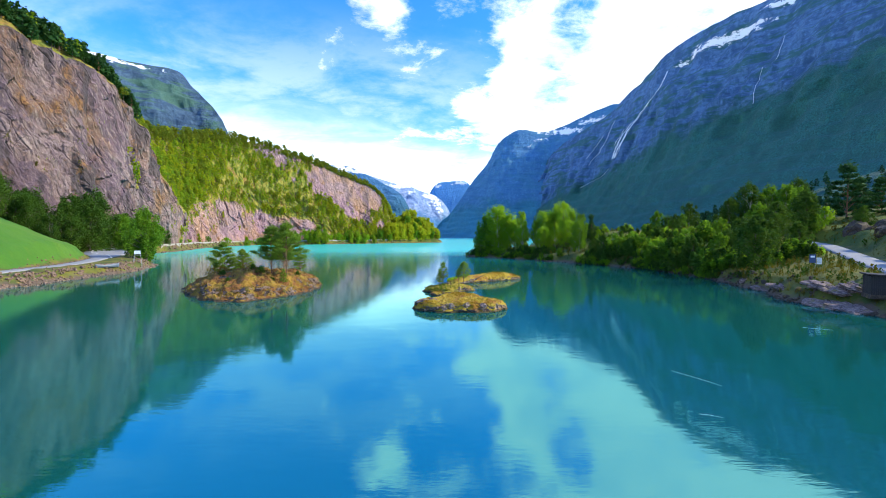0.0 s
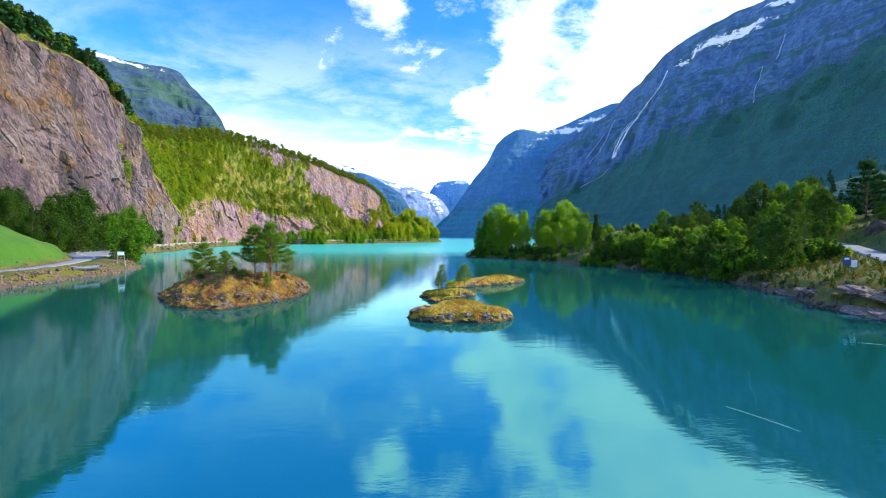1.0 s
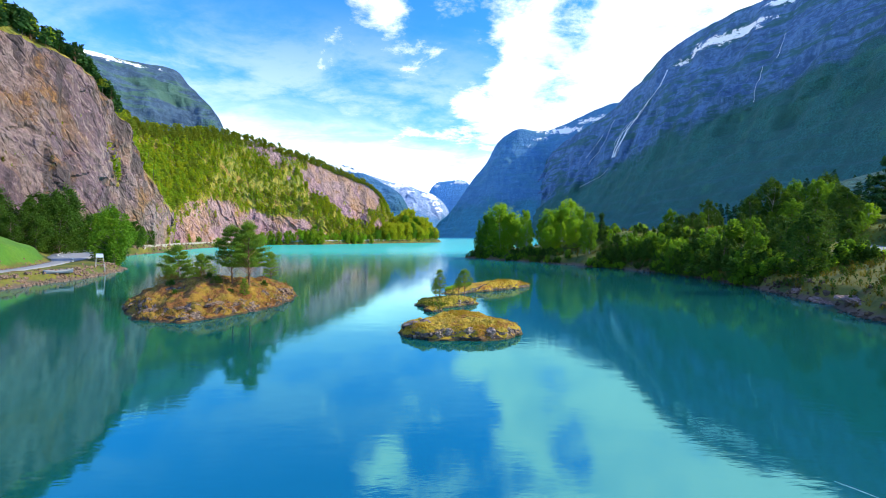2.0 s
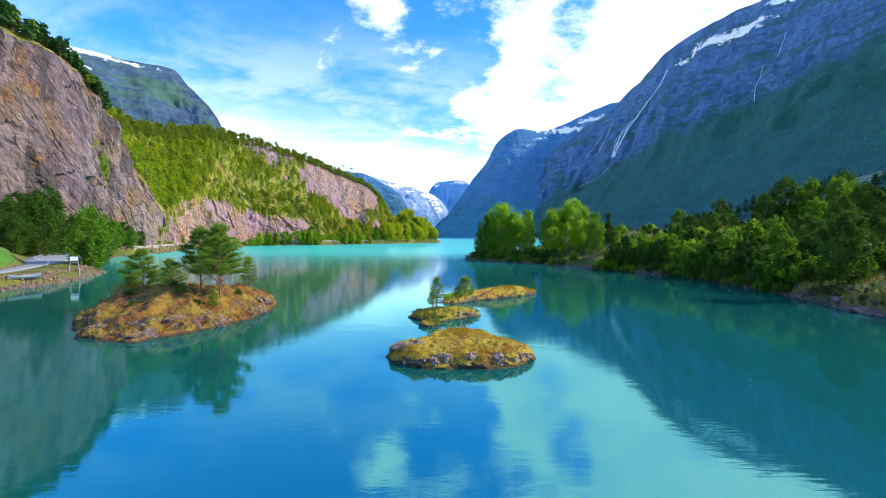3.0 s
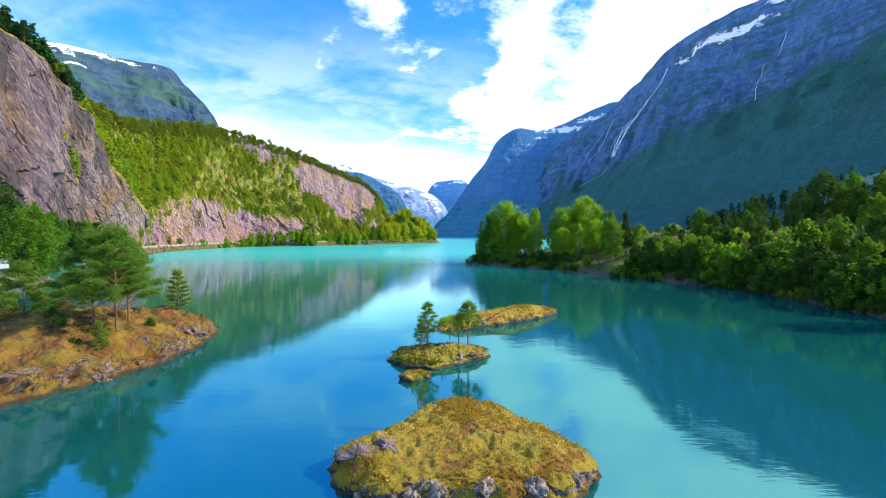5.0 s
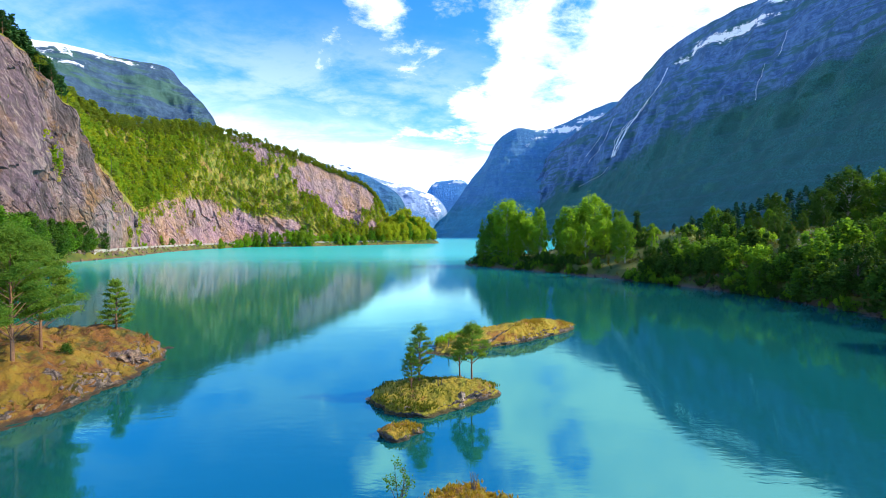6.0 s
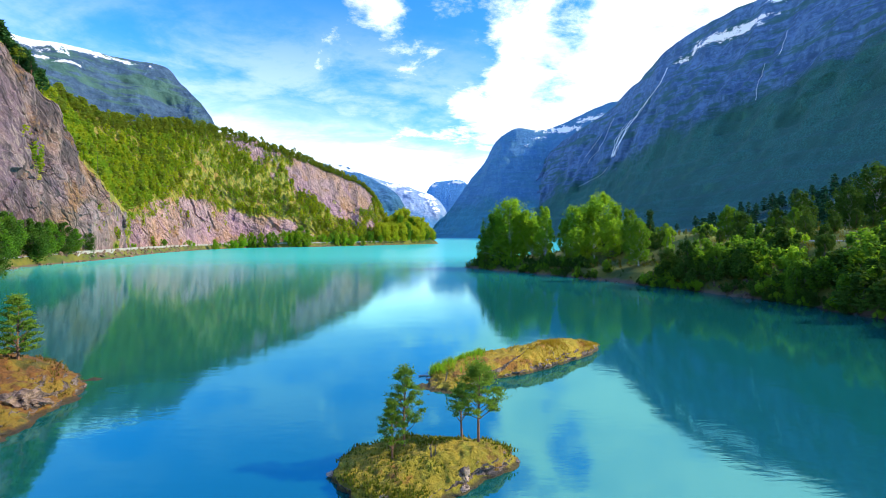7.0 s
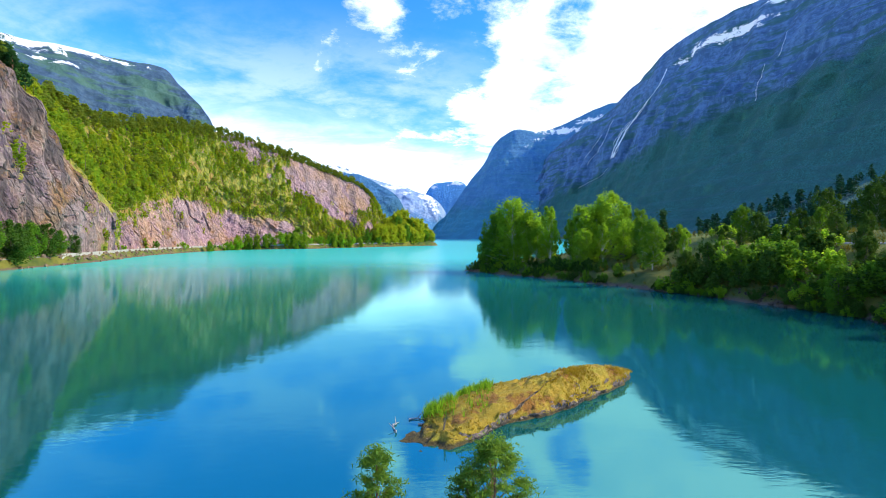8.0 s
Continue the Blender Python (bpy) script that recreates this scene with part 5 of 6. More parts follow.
def sapling(x, y, pts, h, seed, label):
    """A thin many-stemmed young birch with few leaves."""
    r = np.random.default_rng(seed)
    t = thing("sapling", label, "shrub", at=pose(x, y, islet_height(pts, x, y) - 0.05))
    tips = []
    for k in range(5):
        bm = bmesh.new()
        a_, lean = r.uniform(0, 6.28), r.uniform(0.08, 0.24) * h
        top = Vector((lean * math.cos(a_), lean * math.sin(a_), h * r.uniform(0.65, 1.0)))
        mid = top * 0.5 + Vector((r.uniform(-0.06, 0.06), r.uniform(-0.06, 0.06), 0))
        tube(bm, (0.03 * math.cos(a_), 0.03 * math.sin(a_), 0), mid, 0.020, 0.013, 5)
        tube(bm, mid, top, 0.013, 0.004, 5)
        for _ in range(6):
            q = mid.lerp(top, r.uniform(-0.3, 0.9))
            e_ = q + Vector((r.uniform(-1, 1), r.uniform(-1, 1), r.uniform(0.4, 1.2))) * 0.14 * h
            tube(bm, q, e_, 0.007, 0.003, 4)
            tips += [q.lerp(e_, f) for f in (0.5, 0.8, 1.0)]
        tips.append(top)
        part("stem", bm, BARK, t)
    spots_ = np.repeat(np.array([tuple(p) for p in tips]), 4, 0)
    v, f = leaf_cards(spots_ + r.normal(size=spots_.shape) * 0.06, 0.055, r)
    part("leaves", mesh_of("leaves", v, f, LEAF, False), None, t, "sparse small green leaves")


sapling(0.0, 62.6, front_pts, 2.1, 1, "thin young birch with sparse leaves on the mossy islet")
twigs(2.6, 63.9, front_pts, 0.8, 2, "small leafless shrub at the islet's back")
twigs(2.0, 88.8, long_pts, 0.9, 3, "dead stems at the low end of the islet")
twigs(1.3, 76.3, pair_pts, 0.7, 4, "leafless shrub under the pines")


def driftwood(x, y, length, turn, seed):
    r = np.random.default_rng(seed)
    t = thing("driftwood", "bleached driftwood branch lying in the shallows", "driftwood", "driftwood in the shallows", at=pose(x, y, 0.05, 0, 3, turn))
    bm = bmesh.new()
    p = [Vector((length * k / 5, 0.08 * r.uniform(-1, 1), 0.06 * r.uniform(0, 1))) for k in range(6)]
    for k in range(5):
        tube(bm, p[k], p[k + 1], 0.06 * (1 - k / 7), 0.06 * (1 - (k + 1) / 7), 6)
    part("stem", bm, PALEBOARD, t)
    bm = bmesh.new()
    tube(bm, p[2], p[2] + Vector((0.4, 0.35, 0.3)), 0.03, 0.01, 5)
    part("branch", bm, PALEBOARD, t)


for k, (x, y, l, a_) in enumerate([(0.6, 90.6, 1.6, 30), (-0.6, 89.4, 1.0, 100), (0.0, 91.4, 1.3, 10), (-0.9, 90.4, 0.7, 60)]):
    driftwood(x, y, l, a_, k)


# ---- trees on the banks ----
rng = np.random.default_rng(41)
birch = [broad_tree(16, 11.5, 14500, 0.31, 101, LIGHTLEAF, BIRCHBARK, low=0.10), broad_tree(16, 9.5, 12500, 0.31, 102, LEAF, BIRCHBARK, low=0.12), broad_tree(16, 12.5, 15000, 0.31, 103, LIGHTLEAF, BARK, low=0.08), broad_tree(16, 6.6, 8500, 0.30, 106, LIGHTLEAF, BIRCHBARK, low=0.18)]
alder = [broad_tree(12, 8.6, 12500, 0.28, 104, DARKLEAF, label="dense dark green alder by the water", low=0.06), broad_tree(12, 9.2, 12500, 0.28, 105, DARKLEAF, label="dense dark green alder by the water", low=0.05), broad_tree(12, 7.4, 11000, 0.27, 107, LEAF, label="pale green willow on the bank", low=0.10)]
sunny = broad_tree(12, 9.5, 5200, 0.55, 108, SUNLEAF, label="bright green birch on the far point", low=0.05)
shrub = [bush(3.2, 4.6, 2700, 0.23, 111, DARKLEAF), bush(2.6, 4.2, 2400, 0.22, 112, LIGHTLEAF), bush(3.8, 4.4, 2800, 0.23, 113)]
conifer = [pine_tree(14, 4.2, 4200, 0.36, 121, "slim dark spruce among birches", 0.08, 14, SPRUCE, "spruce_tree")]
darkpine = [pine_tree(13, 8.0, 4600, 0.36, 122, "dark spreading pine on the hillside", 0.04, 8, SPRUCE)]


def reach(spots, tall_as):
    """Places with the level of the top, as sizes against a prototype that tall."""
    return [(x, y, (top - max(ground_at(x, y), 0.15)) / tall_as) for x, y, top in spots]


# the wooded spit: places and the level of each top
spit = [(24.5, 206, 22.5), (19.8, 210, 19.0), (22.5, 213, 18), (28.8, 204, 20), (31, 203, 16.5), (17.2, 214, 14), (26, 209, 19), (39.2, 195, 17), (42.5, 194, 19.8), (45.5, 198, 18.5), (50.6, 196, 24), (53, 191, 20), (48, 200, 20), (56.5, 190, 18.6), (49, 182, 16), (45, 186, 15), (35, 205, 14), (52, 178, 15.5), (41, 188, 13)]
set_down(birch, reach(spit, 16.2), rng, "trees on the wooded spit", (0.97, 1.05))
set_down([birch[3]], reach([(33.8, 197, 21.2), (55.5, 165, 12.2)], 16.4), rng, "slim birches on the spit", (1, 1))
set_down(conifer, reach([(56.6, 177, 17.2)], 14), rng, "trees on the wooded spit", (1, 1))
# the near bank, from the spit's root to the road
far_bank = [(95, 206, 20.2), (98.5, 204, 18), (88.6, 167, 21.5), (84.5, 164, 17), (91.5, 171, 19), (86, 172, 17.5), (82, 168, 15), (109, 177, 23.5), (119, 180, 30), (122, 173, 27.5), (114, 184, 25), (126, 182, 27), (113, 153, 26), (117, 150, 24), (109, 157, 22), (120, 158, 26), (124, 165, 27), (130, 170, 30), (48.5, 165, 14.6)]
# shade on the slope is carried by this birch's darker leaves
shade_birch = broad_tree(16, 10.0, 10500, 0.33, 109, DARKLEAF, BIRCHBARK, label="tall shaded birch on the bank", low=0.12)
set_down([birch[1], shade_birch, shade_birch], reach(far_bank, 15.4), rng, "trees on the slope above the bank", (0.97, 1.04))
bank_low = [(70, 138, 12.5), (76, 150, 15), (82, 150, 15.5), (66, 146, 11), (92, 156, 16.5), (80, 161, 15), (74, 168, 14), (70, 152, 12.5), (66, 133, 11.0), (78, 130, 13.5), (52, 150, 9.8), (55, 145, 9), (50.5, 155, 8.2), (57, 141, 8.4), (64.7, 160, 12.0), (63, 164, 11.5), (95, 137, 16), (90.5, 142, 15), (60, 89, 12.5), (62, 104, 10), (60.5, 112, 9.5), (62, 120, 7.5), (66, 98, 11), (57.5, 128, 7.0), (76, 108, 13.5), (81, 113, 14.5)]
bank_high = [(69, 112, 11), (98, 122, 15), (101, 112, 15), (100, 100, 14), (104, 92, 15), (110, 104, 17), (72, 104, 11), (86, 120, 17.5), (97, 124, 20), (72, 120, 13.5), (73, 113, 13.5), (69, 106, 12), (79, 103, 12.5), (89, 131, 18), (104, 134, 22), (101, 140, 20), (104, 165, 16.5), (110, 168, 17.5), (116, 165, 18.5), (108, 150, 17), (100, 158, 14.5), (97, 150, 14), (112, 160, 18), (106, 117, 17), (112, 112, 19), (116, 118, 20)]
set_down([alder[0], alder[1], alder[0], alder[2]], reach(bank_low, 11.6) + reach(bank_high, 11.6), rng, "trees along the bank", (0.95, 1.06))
set_down(darkpine, reach([(113, 130, 29), (119, 126, 25), (122, 136, 26)], 13), rng, "pines on the hillside", (1, 1))
set_down([birch[0]], reach([(103, 125, 17.5), (99, 130, 14.5)], 16.4), rng, "young birches", (1, 1))
t_ = np.gradient(right_line, axis=0)
inward = np.stack([t_[:, 1], -t_[:, 0]], 1) / np.linalg.norm(t_, axis=1)[:, None]
keep = (right_line[:, 1] > 84) & (right_line[:, 1] < 226) & (right_line[:, 0] < 62)
shore_line, shore_in = right_line[keep], inward[keep]
spots = []
for k in range(120):
    q = int(rng.integers(0, len(shore_line) - 1))
    w = rng.uniform()
    at = shore_line[q] * (1 - w) + shore_line[q + 1] * w + shore_in[q] * rng.uniform(0.8, 6.5)
    if 158 < at[1] < 169:
        continue
    size = rng.uniform(0.5, 1.5) if 90 < at[1] < 160 else rng.uniform(0.4, 0.9)
    spots.append((at[0], at[1], size))
for k in range(95):
    q = int(rng.integers(0, len(shore_line) - 1))
    at = shore_line[q] + shore_in[q] * rng.uniform(3, 19)
    if 90 < at[1] < 153:
        spots.append((at[0], at[1], rng.uniform(0.6, 1.35)))
for k in range(110):
    q = int(rng.integers(0, len(shore_line) - 1))
    at = shore_line[q] + (shore_line[q + 1] - shore_line[q]) * rng.uniform() + shore_in[q] * rng.uniform(-0.1, 1.3)
    if at[1] > 92 and not 158 < at[1] < 170:
        spots.append((at[0], at[1], rng.uniform(0.28, 0.62)))
for k in range(150):
    at = (rng.uniform(52, 98), rng.uniform(134, 196))
    if not (at[0] < 66 and 155 < at[1] < 172) and near_line(np.array([at[0]]), np.array([at[1]]), ROAD_RIGHT[:, :2])[0] > 4.5 and ground_at(*at) > 1.2 and near_line(np.array([at[0]]), np.array([at[1]]), right_line)[0] < 26:
        spots.append((*at, rng.uniform(0.7, 1.3)))
set_down([shrub[0], shrub[2], shrub[0], shrub[1]], spots, rng, "bushes along the bank")
# left bank
low_bank = [(-94, 147, 1.35), (-99, 152, 0.8), (-108, 166, 0.7), (-114, 176, 0.8), (-124, 186, 0.8), (-132, 194, 0.8), (-140, 202, 1.2), (-148, 214, 1.25), (-153, 224, 1.3), (-156, 236, 1.3), (-159, 247, 1.2), (-162, 258, 1.1), (-165, 268, 1.0), (-167, 278, 0.9)]
set_down([alder[2], alder[1]], low_bank, rng, "trees by the left shore", (0.95, 1.1))
tall = [(-141, 188, 1.95), (-145, 183, 1.9), (-137, 180, 1.6), (-149, 195, 1.8), (-134, 167, 1.0), (-140, 172, 1.5), (-156, 208, 1.5), (-135, 159, 0.8), (-141, 157, 1.2), (-146, 150, 1.3), (-152, 140, 1.2), (-152, 130, 1.1), (-156, 160, 1.6), (-150, 168, 1.6), (-158, 176, 1.8), (-154, 118, 1.0), (-152, 104, 1.0), (-147, 160, 1.2), (-152, 150, 1.3)]
tall_alder = [broad_tree(20, 15, 17000, 0.33, 131, DARKLEAF, label="tall dense dark green alder behind the meadow", low=0.03), broad_tree(20, 13, 15000, 0.33, 132, DARKLEAF, label="tall dense dark green alder behind the meadow", low=0.04)]
set_down(tall_alder, [(x, y, 0.6 * f) for x, y, f in tall], rng, "trees behind the meadow", (0.95, 1.08))
# bushes along the cliff road and trees on the far point
edge = [(-170, 282, 0.9), (-178, 312, 0.8), (-189, 345, 0.9), (-203, 400, 1.2), (-205, 440, 1.5), (-203, 480, 1.8), (-200, 505, 2.4), (-190, 532, 2.2), (-165, 552, 3.2), (-158, 556, 3.0), (-140, 570, 2.6), (-120, 592, 2.9), (-112, 602, 2.6), (-95, 628, 2.0), (-130, 580, 2.3), (-76, 655, 2.6), (-198, 520, 2.6), (-176, 545, 3.2), (-148, 560, 3.4), (-152, 570, 3.8), (-104, 612, 3.0), (-86, 640, 2.6)]
set_down([shrub[1], shrub[2]], edge, rng, "bushes along the cliff road", (1.0, 1.5))
willow = [broad_tree(12, 8.5, 4200, 0.46, 141, SLOPELEAF, label="light green willow between the cliff road and the lake", low=0.04), broad_tree(12, 7.0, 3600, 0.46, 142, SLOPELEAF, label="light green willow between the cliff road and the lake", low=0.06)]
set_down(willow, [(-199, 470, 0.8), (-199, 527, 1.1), (-192, 533, 1.35), (-184, 538, 1.2), (-176, 543, 1.0), (-156, 550, 1.3), (-149, 553, 1.5), (-142, 558, 1.2), (-117, 590, 1.2), (-111, 597, 1.35), (-104, 606, 1.1), (-92, 622, 0.9)], rng, "willows along the cliff road", (0.95, 1.1))
point = [(-62, 690, 1.6), (-55, 700, 1.9), (-48, 706, 1.9), (-58, 712, 2.0), (-40, 716, 1.8), (-34, 722, 1.6), (-28, 728, 1.5), (-44, 726, 2.0), (-20, 734, 1.4), (-12, 738, 1.1), (-8, 742, 0.9), (-52, 720, 2.2), (-66, 700, 1.7), (-24, 738, 1.5), (-60, 678, 1.3), (-52, 690, 1.4), (-44, 698, 1.3), (-36, 708, 1.3), (-27, 718, 1.1), (-18, 727, 1.0), (-70, 668, 1.5), (-78, 662, 1.3)]
set_down([sunny, alder[2], sunny], point, rng, "trees on the far point", (1.25, 1.6))


# ---- rocks ----
def rock_mesh(seed, sub=3, mat=None, blocky=0.35):
    """A boulder about one metre across."""
    bm = bmesh.new()
    bmesh.ops.create_icosphere(bm, subdivisions=sub, radius=0.5)
    co = np.array([v.co for v in bm.verts])
    n1 = fractal(co + seed * 3.7, 1.8, 5, 0.62, seed)
    grow = 1 + blocky * n1
    co = co * grow[:, None]
    co = np.sign(co) * np.abs(co) ** 0.9
    for v, c in zip(bm.verts, co):
        v.co = c
    me = bpy.data.meshes.new("rock")
    bm.to_mesh(me)
    bm.free()
    me.materials.append(mat or ROCK)
    return me


rocks = [rock_mesh(k, 4, ROCK, 0.8) for k in range(5)]
brown_rocks = [rock_mesh(k + 20, 4, BANKROCK, 0.8) for k in range(4)]
dark_rocks = [rock_mesh(k + 9, mat=DARKROCK) for k in range(3)]
slab_rocks = [rock_mesh(k + 40, 4, SLABROCK, 0.6) for k in range(3)]
rng = np.random.default_rng(71)


def embed(owner, pts, spots, stock):
    """Bare rocks set into the rim of an islet, as its parts."""
    for k, (x, y, sx, sy, sz) in enumerate(spots):
        ob = new("rock", stock[k % len(stock)])
        ob.parent = owner
        ob.matrix_basis = pose(x, y, max(0.05, islet_height(pts, x, y) - 0.26 * sz), rng.uniform(-12, 12), rng.uniform(-12, 12), rng.uniform(0, 360)) @ Matrix.Diagonal((sx, sy, sz, 1))


def rim_spots(ring, count, lo, hi, facing=None, pull=0.95):
    line = spline([*ring, ring[0]], count * 8)
    mid = line.mean(0)
    out = []
    for p in line[::8]:
        q = mid + (p - mid) * rng.uniform(pull - 0.04, pull + 0.03)
        if facing is None or (p[1] - mid[1]) < facing:
            s = rng.uniform(lo, hi)
            out.append((q[0], q[1], s * rng.uniform(0.8, 1.5), s * rng.uniform(0.8, 1.3), s * rng.uniform(0.5, 0.9)))
    return out


embed(front, front_pts, [(0.2, 55.5, 1.3, 0.8, 0.9), (0.9, 55.3, 0.7, 0.5, 0.6), (2.9, 55.3, 0.6, 0.4, 0.5), (4.7, 55.5, 0.7, 0.5, 0.5), (4.9, 55.2, 0.45, 0.4, 0.4), (6.5, 56.2, 0.5, 0.4, 0.45), (-2.0, 56.1, 0.6, 0.5, 0.5)], rocks)
embed(front, front_pts, [(-2.2, 57.8, 1.7, 1.1, 0.35), (-1.2, 58.3, 1.2, 0.9, 0.35)], slab_rocks)
embed(pair, pair_pts, [(2.6, 75.7, 0.6, 0.5, 0.6)] + rim_spots(PAIR, 6, 0.15, 0.35), rocks)
embed(big, big_pts, [(-31.0, 65.8, 1.9, 1.2, 0.8), (-28.3, 66.2, 1.3, 0.9, 0.6), (-25.2, 70.0, 1.3, 1.0, 0.6), (-23.6, 84.0, 1.2, 0.9, 0.7)] + [(-29.8, 67.6, 1.8, 1.1, 0.8), (-26.6, 68.6, 1.5, 1.0, 0.7), (-23.4, 71.4, 1.1, 0.8, 0.6), (-33.5, 66.8, 1.4, 1.0, 0.6), (-22.9, 78.5, 1.0, 0.8, 0.6), (-38.2, 71.2, 1.2, 0.9, 0.6)] + rim_spots(BIG, 16, 0.3, 0.6), brown_rocks)
embed(long_, long_pts, rim_spots(LONG, 6, 0.12, 0.25), rocks)


def scree(name, line, count, spread, lo, hi, mat, label, seed, lift=0.0):
    """Tumbled stones along a bank, joined."""
    r = np.random.default_rng(seed)
    stock = []
    for k in range(4):
        me = rock_mesh(60 + k, 1, mat, 0.5)
        v = np.empty(len(me.vertices) * 3)
        me.vertices.foreach_get("co", v)
        f = np.empty(len(me.polygons) * 3, np.int32)
        me.polygons.foreach_get("vertices", f)
        stock.append((v.reshape(-1, 3), f.reshape(-1, 3)))
        bpy.data.meshes.remove(me)
    pick = line[r.integers(0, len(line), count)] + r.normal(size=(count, 2)) * spread
    z = land_height(pick[:, 0], pick[:, 1])
    vs, fs, base = [], [], 0
    for (x, y), zz in zip(pick, z):
        if zz < -0.45 or zz > 4.2:
            continue
        v, f = stock[int(r.integers(4))]
        s = r.uniform(lo, hi) ** 1.4
        a = r.uniform(0, 6.283)
        q = v * s * r.uniform(0.7, 1.3, 3)
        vs.append(np.stack([q[:, 0] * math.cos(a) - q[:, 1] * math.sin(a) + x, q[:, 0] * math.sin(a) + q[:, 1] * math.cos(a) + y, q[:, 2] + max(zz, -0.15) + 0.1 * s + lift], 1))
        fs.append(f + base)
        base += len(v)
    return tagged(new(name, mesh_of(name, np.vstack(vs), np.vstack(fs), mat, False)), label, "stones", kind="stuff")


def shore_piece(line, y0, y1, xmax=100, n=600):
    p = line[(line[:, 1] > y0) & (line[:, 1] < y1) & (np.abs(line[:, 0]) < xmax + 200)]
    return spline(p[:: max(1, len(p) // 30)], n)


scree("stones", shore_piece(left_line, 30, 165), 2800, 2.3, 0.25, 0.75, BANKROCK, "broken brown stones along the left shore", 3)
scree("stones", shore_piece(left_line, 215, 740), 1300, 2.5, 0.5, 1.5, BANKROCK, "tumbled stones below the cliff road", 4)
scree("stones", shore_piece(right_line[right_line[:, 0] < 75], 20, 160), 800, 1.2, 0.25, 0.8, DARKROCK, "dark stones along the shaded bank", 5)
scree("stones", shore_piece(right_line[right_line[:, 0] < 60], 150, 232), 350, 0.8, 0.25, 0.6, DARKROCK, "small stones round the spit", 6)

scree("stones", spline([(-93.8, 98), (-97.5, 112), (-100, 122), (-104.5, 134), (-108, 141)], 200), 420, 0.6, 0.25, 0.7, BANKROCK, "rubble bank below the meadow", 8)

# a rock outcrop beside the winding road and slabs at the shore
for k, (x, y, sx, sy, sz) in enumerate([(74, 70, 9, 6, 5), (80, 78, 8, 6, 5), (88, 86, 7, 6, 4), (92, 97, 6, 4, 3.4), (98, 113, 8, 5, 4.6), (101, 108, 7, 5, 4.6)]):
    ob = new("rock_outcrop", dark_rocks[k % 3])
    tagged(ob, "dark rock outcrop beside the winding road", "rock", "outcrops by the road")
    ob.matrix_basis = pose(x + 3, y, ground_at(x + 3, y) - 0.3, 4 * k, 6, 50 * k) @ Matrix.Diagonal((sx, sy, sz, 1))
for k, (x, y, sx, sy, sz) in enumerate([(50.4, 57.5, 6.5, 5, 1.5), (51.4, 62, 4.5, 3.4, 1.0), (53.6, 59.5, 5, 3.4, 1.3), (52.0, 71, 3.4, 2.2, 0.9), (53.6, 78, 2.8, 1.8, 0.9), (55.2, 84.5, 2.2, 1.6, 1.3), (50.0, 55, 6, 4.4, 1.9)]):
    ob = new("rock_slab", slab_rocks[k % 3])
    tagged(ob, "smooth grey rock slab sloping into the lake", "rock", "slabs at the shore")
    ob.matrix_basis = pose(x, y, ground_at(x, y) - 0.22 * sz, 3, -9, 75 + 14 * (k % 3)) @ Matrix.Diagonal((sx, sy, sz, 1))


# ---- the cliff road's wall and markings ----
def wall_along(name, line, offset, width, low, high, mat, label, category):
    t = np.gradient(line[:, :2], axis=0)
    side = np.stack([t[:, 1], -t[:, 0]], 1)
    side /= np.linalg.norm(side, axis=1)[:, None]
    sec = [(-width / 2 - 0.15, low), (-width / 2, high - 0.05), (-width / 2 + 0.05, high), (width / 2 - 0.05, high), (width / 2, high - 0.05), (width / 2 + 0.15, low)]
    v = np.stack([np.column_stack([line[:, :2] + side * (offset + o), line[:, 2] + h]) for o, h in sec], 1)
    return tagged(new(name, mesh_of(name, v.reshape(-1, 3), grid_faces(len(line), len(sec)), mat, False)), label, category, kind="structure")


far_road = ROAD_LEFT[(ROAD_LEFT[:, 1] > 262) & (ROAD_LEFT[:, 1] < 715)]
wall_along("road_wall", far_road, 2.9, 0.7, -2.2, 0.85, WALLSTONE, "pale stone wall edging the cliff road", "wall")
bm = bmesh.new()
curve = spline([(-98, 137, 2.6), (-107, 148, 3.0), (-121, 160, 3.35), (-133, 176, 3.6), (-144, 192, 3.8)], 30)
for a_, b_ in zip(curve[::2], curve[1::2]):
    mid, run = Vector((a_ + b_) / 2), Vector(b_ - a_)
    box(bm, Matrix.Translation((mid.x, mid.y, mid.z + 0.16)) @ pose(0, 0, 0, 0, 0, math.degrees(math.atan2(run.y, run.x))), (run.length, 0.35, 0.04))
me = bpy.data.meshes.new("road_marking")
bm.to_mesh(me)
bm.free()
me.materials.append(PAINT)
tagged(new("road_marking", me), "white dashed edge line on the asphalt", "road marking", kind="structure")


# ---- huts, boat, sign ----
def boards(owner, name, m, wide, high, count, mat, thick=0.04):
    """A wall of upright boards, each one a part, with open joints."""
    step_ = wide / count
    bm_ = bmesh.new()
    box(bm_, Matrix(), (step_ * 0.94, thick, high), 0.008)
    me_ = bpy.data.meshes.new(name)
    bm_.to_mesh(me_)
    bm_.free()
    me_.materials.append(mat)
    for k in range(count):
        ob = new(name, me_)
        ob.parent = owner
        ob.matrix_basis = m @ pose(-wide / 2 + (k + 0.5) * step_, rng.uniform(-0.006, 0.006), high / 2)


